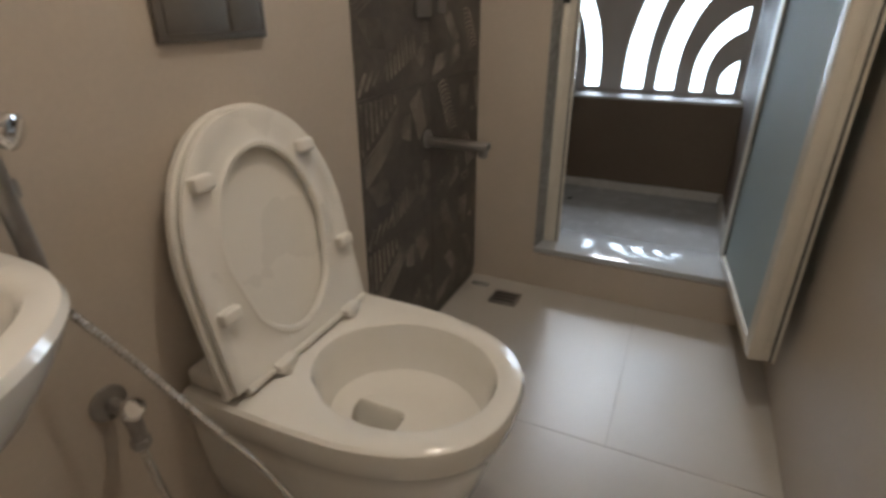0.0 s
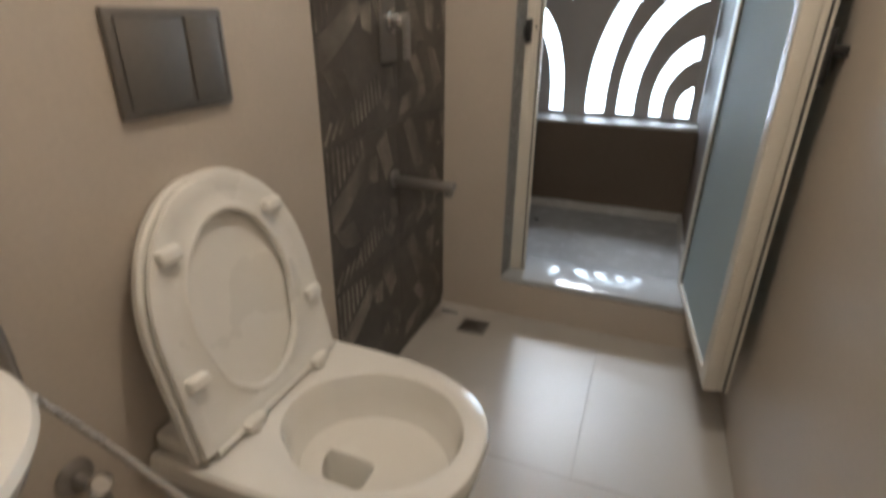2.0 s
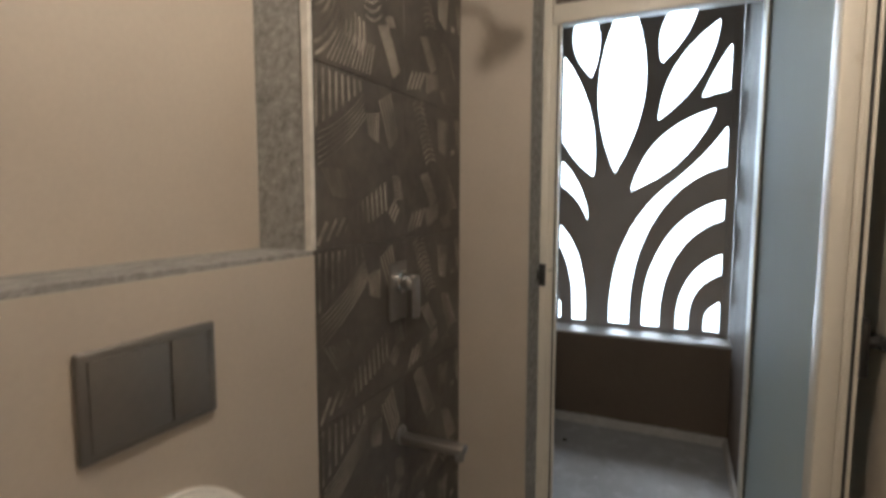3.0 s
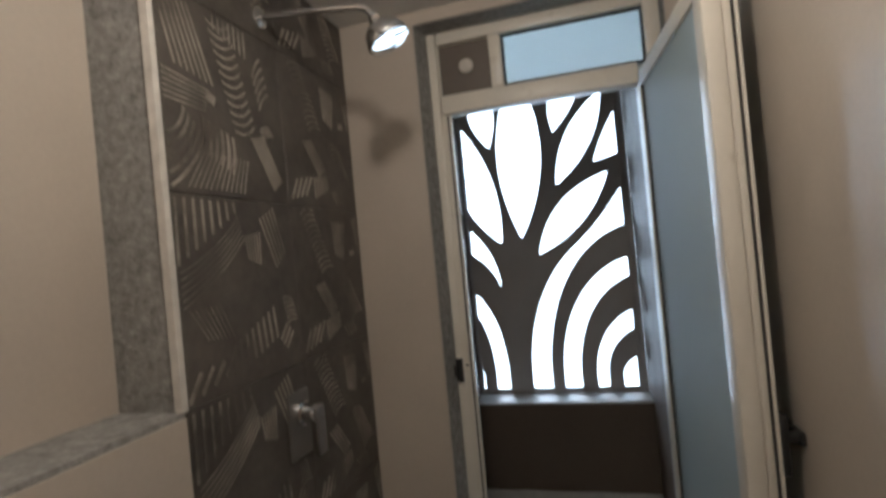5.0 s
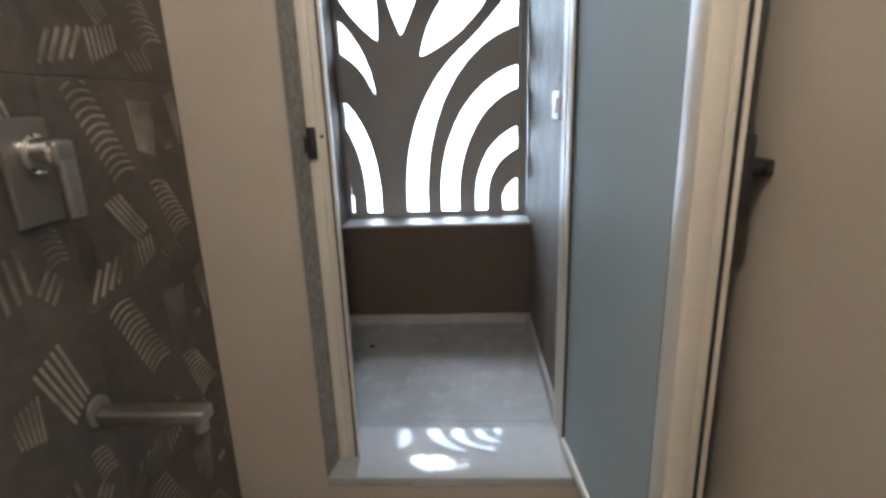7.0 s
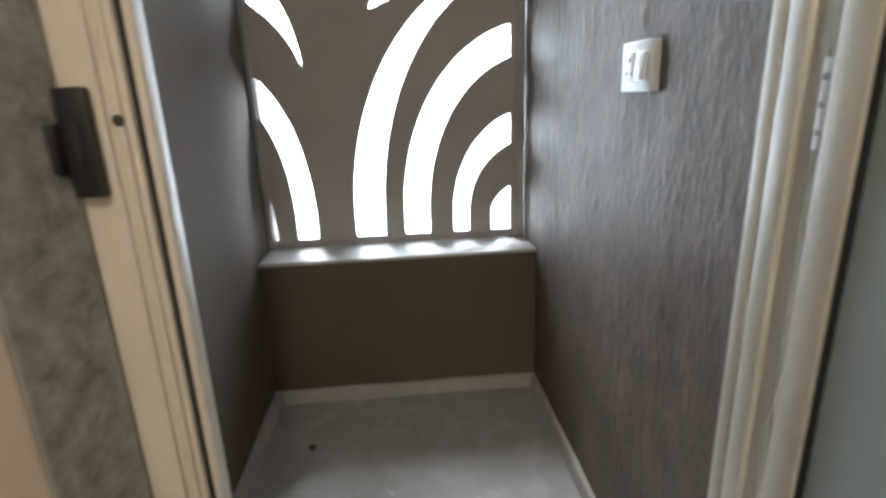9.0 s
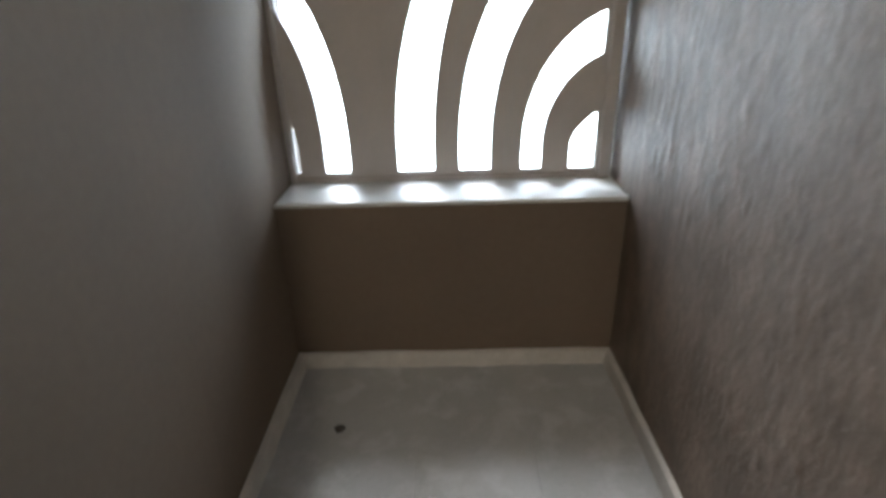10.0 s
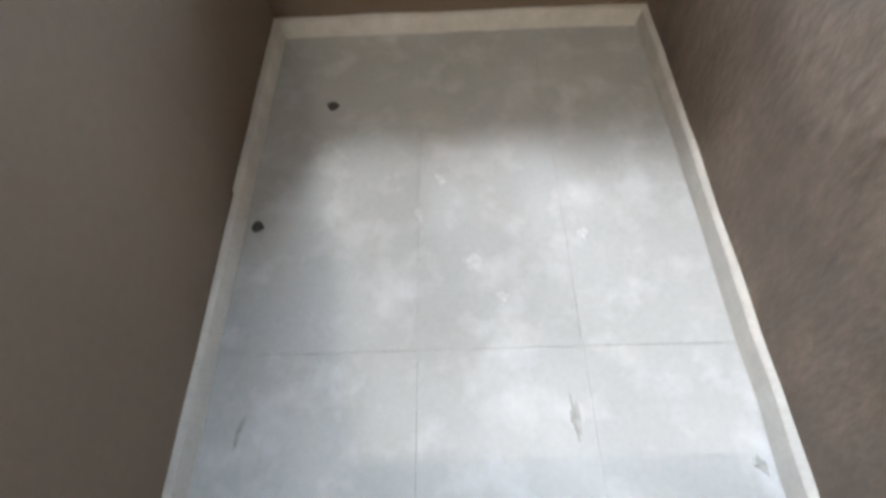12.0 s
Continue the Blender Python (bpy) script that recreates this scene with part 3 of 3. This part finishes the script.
seat = part("seat", seat_ring(), M_SEAT, toilet, "white plastic seat ring raised against the lid")
for u, v in ((0.395, 0.130), (0.390, -0.145), (0.155, -0.180), (0.160, 0.178)):
    b = box(u - 0.014, u + 0.014, v - 0.023, v + 0.023, 0.012, 0.036, 0.007, seg=3)
    part("bumper", leaned(b), M_SEAT, seat, "small white buffer")
hinge = part("hinge_bar", tube([(-0.628, TY - 0.20, 0.506), (-0.628, TY, 0.506), (-0.628, TY + 0.20, 0.506)], 0.009, 0.1, 12), M_SEAT, toilet)
for dy in (-0.105, 0.125):
    b = spin([(0.014, 0), (0.015, 0.012), (0.009, 0.018)], (-0.618, TY + dy, 0.4903), (0, 0, 1), 20)
    box(-0.634, -0.604, TY + dy - 0.026, TY + dy + 0.026, 0.500, 0.520, 0.005, bm=b)
    part("hinge_knuckle", b, M_SEAT, hinge)
part("bolt_cap", spin([(0.006, 0), (0.005, 0.003)], (-0.60, TY - 0.2275, 0.40), (0, -1, 0), 12), M_CHROME, toilet, "small chrome cap")

# ---- flush plate ----
fp = thing("flush_plate", (XL, 0.81, 1.108), "grey flush plate with two buttons on the tiled wall", "flush plate")
part("body", box(XL, XL + 0.013, 0.687, 0.935, 1.108, 1.280, 0.005, seg=3), M_PLATE, fp)
part("wide_button", box(XL + 0.0132, XL + 0.0150, 0.702, 0.838, 1.122, 1.266, 0.003), M_PLATE, fp)
part("narrow_button", box(XL + 0.0132, XL + 0.0146, 0.8405, 0.921, 1.122, 1.266, 0.003), M_PLATE, fp)

# ---- wash basin ----
SZR, SCY = 0.915, -0.01


def basin_ring(g, z):
    return d_outline(WX, -0.352 + g, 0.352 + g, 40, 2.3, z, SCY)


basin = thing("wash_basin", (-0.6, SCY, 0.695), "white ceramic wash basin fixed to the wall", "wash basin")
brs = [basin_ring(g, SZR + z) for g, z in ((-0.24, -0.205), (-0.17, -0.19), (-0.09, -0.145), (-0.035, -0.085), (-0.010, -0.04), (0.0, -0.014), (-0.004, -0.004), (-0.014, 0.0))]


def basin_in(k, z):
    out = []
    for x, y, _ in brs[-1]:
        a = math.atan2((y - SCY) / 0.30, (x + 0.55) / 0.165)
        out.append((-0.55 + 0.165 * k * math.cos(a), SCY + 0.305 * k * math.sin(a), z))
    return out


brs += [basin_in(1.0, SZR), basin_in(0.97, SZR - 0.006), basin_in(0.92, SZR - 0.04), basin_in(0.8, SZR - 0.10), basin_in(0.5, SZR - 0.13), basin_in(0.1, SZR - 0.135)]
part("bowl", loft(brs), M_CERAMIC, basin)
part("waste", spin([(0.022, 0), (0.022, 0.003), (0.015, 0.004)], (-0.55, SCY, SZR - 0.1355)), M_CHROME, basin, "chrome waste")

# ---- hand spray, its hose and its valve ----
spray = thing("hand_spray", (XL, 0.43, 0.80), "chrome hand spray hanging in a wall holder", "hand spray")
part("holder", merge(spin([(0.02, 0), (0.02, 0.006), (0.009, 0.012), (0.009, 0.04)], (XL, 0.39, 0.955), (1, 0, 0)), box(XL + 0.03, XL + 0.062, 0.370, 0.407, 0.945, 0.972, 0.006)), M_DULL, spray)
part("handle", tube([(-0.715, 0.395, 0.80), (-0.712, 0.395, 0.87), (-0.708, 0.388, 0.95), (-0.704, 0.382, 1.02)], 0.013, 0.02, 14), M_DULL, spray)
part("spray_head", merge(tube([(-0.716, 0.372, 1.03), (-0.705, 0.382, 1.04), (-0.684, 0.398, 1.036)], 0.017, 0.008, 16), spin([(0.018, 0), (0.022, 0.01), (0.022, 0.02), (0.016, 0.023)], (-0.688, 0.395, 1.036), (0.8, 0.5, -0.25), 18)), M_CHROME, spray)
part("hose", tube([(-0.715, 0.393, 0.80), (-0.70, 0.415, 0.765), (-0.655, 0.452, 0.672), (-0.60, 0.49, 0.56), (-0.53, 0.53, 0.44), (-0.475, 0.55, 0.34), (-0.445, 0.565, 0.26), (-0.455, 0.555, 0.20), (-0.50, 0.525, 0.175), (-0.56, 0.495, 0.19),
      (-0.63, 0.465, 0.26), (-0.68, 0.45, 0.37), (-0.70, 0.447, 0.46), (-0.703, 0.447, 0.505)], 0.0075, 0.0042, 9, 0.3), M_HOSE, spray, "ribbed chrome hose hanging in a loop")

valve = thing("angle_valve", (XL, 0.448, 0.55), "dull chrome angle valve on the wall", "valve")
part("flange", spin([(0.032, 0), (0.031, 0.005), (0.018, 0.012)], (XL, 0.448, 0.562), (1, 0, 0)), M_DULL, valve)
part("body", merge(tube([(XL + 0.01, 0.448, 0.562), (XL + 0.04, 0.448, 0.56), (XL + 0.061, 0.447, 0.54), (XL + 0.061, 0.447, 0.505)], 0.013, 0.008, 14), spin([(0.016, 0), (0.016, 0.016), (0.012, 0.018)], (XL + 0.061, 0.447, 0.494), (0, 0, 1), 6)), M_DULL, valve)
part("knob", spin([(0.011, 0), (0.019, 0.006), (0.020, 0.02), (0.015, 0.026)], (XL + 0.055, 0.448, 0.566), (0.7, -0.1, 0.5), 16), M_CHROME, valve)

# ---- shower fittings ----
PX = XL + 0.001
mixer = thing("shower_mixer", (PX, 1.64, 1.12), "chrome single-lever shower mixer on the dark tiles", "mixer tap")
part("cover_plate", box(PX, PX + 0.010, 1.590, 1.692, 1.135, 1.315, 0.004, seg=3), M_PLATE, mixer)
part("cartridge", spin([(0.034, 0), (0.034, 0.012), (0.028, 0.016), (0.028, 0.046), (0.025, 0.052)], (PX + 0.0102, 1.645, 1.255), (1, 0, 0), 24), M_CHROME, mixer)
part("lever", merge(box(PX + 0.050, PX + 0.072, 1.622, 1.668, 1.236, 1.276, 0.007, seg=3), box(PX + 0.060, PX + 0.074, 1.627, 1.663, 1.145, 1.244, 0.005, seg=3)), M_DULL, mixer, "flat dull chrome lever hanging down")
spout = thing("bath_spout", (PX, 1.665, 0.72), "long chrome wall spout over the floor drain", "spout")
part("flange", spin([(0.032, 0), (0.031, 0.005), (0.02, 0.01)], (PX, 1.665, 0.75), (1, 0, 0)), M_DULL, spout)
part("arm", merge(box(PX + 0.008, PX + 0.225, 1.643, 1.687, 0.728, 0.756, 0.007, seg=3), spin([(0.015, 0), (0.015, 0.02), (0.012, 0.022)], (PX + 0.205, 1.665, 0.727), (0, 0, -1), 16)), M_DULL, spout)
shower = thing("overhead_shower", (PX, 1.63, 2.36), "round chrome shower head on a wall arm", "shower")
part("flange", spin([(0.03, 0), (0.029, 0.005), (0.014, 0.012)], (PX, 1.63, 2.345), (1, 0, 0)), M_CHROME, shower)
part("arm", tube([(PX + 0.005, 1.63, 2.345), (-0.65, 1.63, 2.335), (-0.54, 1.63, 2.322), (-0.47, 1.63, 2.312), (-0.442, 1.63, 2.300), (-0.430, 1.63, 2.278)], 0.010, 0.015, 14), M_CHROME, shower)
part("ball_joint", spin([(0.006, 0), (0.015, 0.005), (0.018, 0.013), (0.015, 0.021), (0.008, 0.026)], (-0.432, 1.63, 2.284), (0.47, 0.08, -0.88), 20), M_CHROME, shower)
part("rose", spin([(0.010, 0), (0.020, 0.004), (0.036, 0.014), (0.048, 0.028), (0.055, 0.044), (0.058, 0.058), (0.056, 0.063), (0.050, 0.064), (0.0, 0.062)], (-0.421, 1.625, 2.262), (0.47, 0.08, -0.88), 36), M_CHROME, shower, "domed chrome rose")

# ---- floor drain ----
drain = thing("floor_drain", (-0.55, 1.985, 0.0), "square metal floor drain cover in the tiles", "drain")
part("frame", box(-0.612, -0.49, 1.925, 2.04, 0.0005, 0.004, 0.001), M_DULL, drain)
for i in range(7):
    part("bar", box(-0.60, -0.502, 1.938 + i * 0.0135, 1.946 + i * 0.0135, 0.0042, 0.006, 0.0006), M_BLACK if i % 2 else M_DULL, drain)
solid("mortar_patch", box(-0.735, -0.655, 2.045, 2.075, 0.0005, 0.006, 0.002), M_CEMENT, "small smear of grey mortar on the floor", "mortar")

# ---- switch on the rough wall ----
sw = thing("switch_socket", (SX1, 2.97, 1.235), "white switch and socket plate on the rough wall", "switch")
FX = SX1 - 0.006
part("plate", box(FX - 0.012, FX + 0.010, 2.895, 3.045, 1.235, 1.342, 0.004, seg=3), M_SWITCH, sw)
b = box(FX - 0.020, FX - 0.0122, 2.917, 2.962, 1.258, 1.318, 0.003)
bmesh.ops.rotate(b, cent=(FX - 0.012, 2.94, 1.288), matrix=Matrix.Rotation(radians(5), 3, "Y"), verts=b.verts)
part("rocker", b, M_SWITCH, sw)
part("socket_face", box(FX - 0.0145, FX - 0.0122, 2.972, 3.025, 1.258, 1.318, 0.001), M_SWITCH, sw)
for y, z, r in ((2.998, 1.304, 0.006), (3.010, 1.275, 0.0042), (2.986, 1.275, 0.0042)):
    part("pin_hole", spin([(r, 0), (r, 0.0006)], (FX - 0.0146, y, z), (-1, 0, 0), 12), M_BLACK, sw)

# ---- ceiling lights: the lamp and the added rear fill ----
# The second fixture only houses the added fill lamp.
for k, (x, y) in enumerate(((-0.11, 0.87), (-0.10, -0.75))):
    cl = thing("ceiling_light_and_fill", (x, y, 2.50), "small round warm ceiling downlight, unseen; the rear one is added fill", "ceiling light", "ceiling downlights")
    part("trim_ring", spin([(0.075, 0), (0.075, -0.006), (0.062, -0.012), (0.062, -0.002)], (x, y, ZC), (0, 0, 1), 32), M_SWITCH, cl)
    part("lens", spin([(0.055, 0), (0.055, 0.003)], (x, y, ZC - 0.017), (0, 0, 1), 32), M_LAMP, cl)

# ---- dirt on the shaft floor ----
for x, y, r in ((-0.595, 3.53, 0.018), (-0.745, 3.12, 0.016)):
    b = bmesh.new()
    n = 11
    ring = [(x + r * (0.7 + 0.5 * random.random()) * math.cos(2 * math.pi * i / n), y + r * (0.7 + 0.5 * random.random()) * math.sin(2 * math.pi * i / n)) for i in range(n)]
    b = loft([[(px, py, SZ) for px, py in ring], [(x + (px - x) * 0.7, y + (py - y) * 0.7, SZ + 0.004) for px, py in ring]])
    solid("dirt_clod", b, M_DIRT, "small dark clod of dirt on the floor", "dirt", group="dirt on the floor")

for x, y, r, stretch, mat, name, lab in ((-0.29, 3.25, 0.012, 1.6, M_SPOT, "plaster_spot", "dried white plaster spot on the grey floor"), (-0.345, 3.14, 0.010, 2.2, M_SPOT, "plaster_spot", "dried white plaster spot on the grey floor"),
                                   (-0.215, 3.0, 0.017, 1.2, M_SPOT, "plaster_spot", "dried white plaster spot on the grey floor"), (-0.155, 2.91, 0.014, 1.0, M_SPOT, "plaster_spot", "dried white plaster spot on the grey floor"),
                                   (0.045, 3.07, 0.013, 1.4, M_SPOT, "plaster_spot", "dried white plaster spot on the grey floor"), (-0.70, 2.63, 0.006, 7.0, M_SMEAR, "mortar_smear", "thin dark mortar smear on the floor"),
                                   (-0.03, 2.64, 0.009, 5.0, M_SMEAR, "mortar_smear", "thin dark mortar smear on the floor"), (0.30, 2.55, 0.012, 1.5, M_SMEAR, "mortar_smear", "thin dark mortar smear on the floor")):
    n = 16
    rad = [r * (0.55 + 0.8 * random.random()) for i in range(n)]
    turn = random.uniform(-0.5, 0.5)
    ring = []
    for i in range(n):
        a = 2 * math.pi * i / n
        u, v = rad[i] * math.cos(a), rad[i] * stretch * math.sin(a)
        ring.append((x + u * math.cos(turn) - v * math.sin(turn), y + u * math.sin(turn) + v * math.cos(turn)))
    b = loft([[(px, py, SZ) for px, py in ring], [(x + (px - x) * 0.75, y + (py - y) * 0.75, SZ + 0.0012) for px, py in ring]])
    solid(name, b, mat, lab, "stain", group=name + "s on the floor")

# ---- outside ----
structure("ground", M_GROUND, "pale dusty ground outside", "ground", (-400, 400, 4.6, 900, -3.4, -3.2))
haze = bpy.data.materials.new("white_sky_haze")
haze.use_nodes = True
hn = haze.node_tree.nodes
em = hn.new("ShaderNodeEmission")
em.inputs[0].default_value, em.inputs[1].default_value = (0.72, 0.87, 1.0, 1), HAZE
haze.node_tree.links.new(em.outputs[0], hn["Material Output"].inputs[0])
solid("backdrop", box(-4.2, 3.2, 9.0, 9.1, -3.2, 5.2), haze, "bright white hazy sky beyond the screen", "sky", "structure")

# ---- floor and wall pieces ----


def tile(name, x0, x1, y0, y1, z0, z1, mat, parent, bevel=0.0012):
    return part(name, box(x0, x1, y0, y1, z0, z1, bevel, seg=1), mat, parent, smooth=False)


floor = bpy.data.objects["floor"]
G = 0.0007
for y0, y1, cuts in ((1.29, YE, (XL, -0.015, XR)), (0.09, 1.29, (XL, XR)), (-1.11, 0.09, (XL, -0.015, XR)), (YB, -1.11, (XL, XR))):
    for x0, x1 in zip(cuts, cuts[1:]):
        tile("floor_tile", x0 + G, x1 - G, y0 + G, y1 - G, -0.004, 0.0, M_FLOOR, floor)
sfloor = bpy.data.objects["floor_shaft"]
for y0, y1 in ((YF + 0.016, 2.79), (2.79, SY)):
    for x0, x1 in ((SX0, -0.345), (-0.345, 0.005), (0.005, SX1)):
        tile("floor_tile", x0 + 0.0002, x1 - 0.0002, y0 + 0.0002, y1 - 0.0002, SZ - 0.003, SZ, M_SHAFTFLOOR, sfloor)


def hatch(bm, y0, z0, p0, q0, p1, q1, n, wide, bow=0.0):
    """n raised bars: the first from p0 to q0, the last from p1 to q1, in metres up and along the tile; bow: how far they curve aside."""
    k = 5 if bow else 1
    for i in range(n):
        t = i / max(1, n - 1)
        p = Vector((p0[0] + (p1[0] - p0[0]) * t, p0[1] + (p1[1] - p0[1]) * t))
        q = Vector((q0[0] + (q1[0] - q0[0]) * t, q0[1] + (q1[1] - q0[1]) * t))
        way = (q - p).normalized()
        side = Vector((-way.y, way.x))
        rows = []
        for j in range(k + 1):
            u = j / k
            c = p + (q - p) * u + side * bow * 4 * u * (1 - u)
            w = side * wide * (0.42 + 0.16 * random.random())
            rows.append([bm.verts.new((x, y0 + e.x, z0 + e.y)) for x, e in ((XL - 0.0008, c - w), (XL + 0.0014, c - w), (XL + 0.0014, c + w), (XL - 0.0008, c + w))])
        for a, c in zip(rows, rows[1:]):
            for e in range(3):
                bm.faces.new((a[e], a[e + 1], c[e + 1], c[e]))
        bm.faces.new(rows[0])
        bm.faces.new(rows[-1][::-1])


TH, TW = 0.45, (YE - 1.25) / 2


def motif(bm, y0, z0, column, row):
    def h(*args):
        hatch(bm, y0, z0, *args)
    if column == 0 and row == 4:
        h((0.012, 0.012), (0.125, 0.135), (0.012, 0.125), (0.065, 0.188), 5, 0.008, -0.012)
        h((0.115, 0.100), (0.120, 0.180), (0.215, 0.060), (0.222, 0.150), 6, 0.009, -0.006)
        h((0.010, 0.262), (0.150, 0.246), (0.010, 0.200), (0.135, 0.196), 6, 0.004)
        h((0.140, 0.236), (0.168, 0.225), (0.140, 0.236), (0.168, 0.225), 1, 0.022)
        h((0.010, 0.420), (0.050, 0.280), (0.100, 0.430), (0.165, 0.262), 7, 0.005)
        h((0.160, 0.420), (0.240, 0.430), (0.235, 0.170), (0.315, 0.195), 12, 0.006, -0.014)
        h((0.185, 0.440), (0.185, 0.405), (0.300, 0.440), (0.300, 0.370), 7, 0.005)
        h((0.325, 0.330), (0.365, 0.390), (0.345, 0.250), (0.390, 0.300), 5, 0.006, 0.006)
        h((0.300, 0.165), (0.385, 0.035), (0.350, 0.175), (0.420, 0.060), 5, 0.006)
        h((0.060, 0.015), (0.120, 0.100), (0.250, 0.015), (0.275, 0.100), 12, 0.0025)
        h((0.340, 0.190), (0.380, 0.205), (0.350, 0.165), (0.395, 0.185), 4, 0.004, 0.006)
    elif column == 0:
        h((0.015, 0.440), (0.012, 0.295), (0.200, 0.440), (0.205, 0.412), 8, 0.0075)
        h((0.015, 0.280), (0.215, 0.405), (0.015, 0.205), (0.230, 0.350), 6, 0.0026, -0.012)
        h((0.300, 0.405), (0.360, 0.275), (0.360, 0.435), (0.405, 0.310), 5, 0.006)
        h((0.235, 0.360), (0.245, 0.300), (0.295, 0.370), (0.290, 0.285), 6, 0.0035)
        h((0.008, 0.010), (0.048, 0.066), (0.125, 0.040), (0.160, 0.080), 4, 0.010)
        h((0.165, 0.030), (0.160, 0.100), (0.335, 0.090), (0.325, 0.172), 8, 0.008)
        h((0.030, 0.200), (0.080, 0.130), (0.125, 0.200), (0.165, 0.120), 7, 0.0022)
        h((0.350, 0.080), (0.385, 0.120), (0.375, 0.055), (0.410, 0.095), 3, 0.008)
        h((0.375, 0.190), (0.420, 0.180), (0.390, 0.120), (0.435, 0.125), 6, 0.004, 0.006)
    else:
        h((0.055, 0.425), (0.125, 0.440), (0.150, 0.245), (0.225, 0.262), 12, 0.005, 0.010)
        h((0.245, 0.410), (0.255, 0.300), (0.330, 0.405), (0.310, 0.280), 7, 0.004)
        h((0.110, 0.205), (0.195, 0.105), (0.155, 0.215), (0.230, 0.125), 4, 0.007)
        h((0.275, 0.220), (0.345, 0.205), (0.335, 0.075), (0.420, 0.095), 10, 0.005, 0.010)
        h((0.360, 0.300), (0.392, 0.304), (0.360, 0.300), (0.392, 0.304), 1, 0.018)
        h((0.020, 0.020), (0.055, 0.080), (0.100, 0.035), (0.140, 0.095), 4, 0.009)
        h((0.160, 0.030), (0.155, 0.095), (0.240, 0.060), (0.235, 0.110), 6, 0.005)
        h((0.395, 0.420), (0.430, 0.300), (0.425, 0.430), (0.440, 0.350), 3, 0.005)
        h((0.270, 0.060), (0.300, 0.020), (0.330, 0.070), (0.360, 0.030), 4, 0.004)


for row in range(-1, 5):
    for column in range(2):
        z0, z1 = 0.485 + (row) * TH, 0.485 + (row + 1) * TH
        y0, y1 = 1.25 + column * TW, 1.25 + (column + 1) * TW
        lo, hi = max(z0, 0.0), min(z1, ZC)
        t = tile("decor_tile", XL - 0.008, XL, y0 + 0.0004, y1 - 0.0004, lo + 0.0004, hi - 0.0004, M_DARK, wall_decor)
        b = bmesh.new()
        motif(b, y0, z0, column, row + 1)
        bad = [v for v in b.verts if v.co.z > hi - 0.004 or v.co.z < lo + 0.004 or v.co.y > y1 - 0.003 or v.co.y < y0 + 0.003]
        bmesh.ops.delete(b, geom=bad, context="VERTS")
        part("relief", b, M_STRIPE, t, "paler raised hatching", smooth=False)
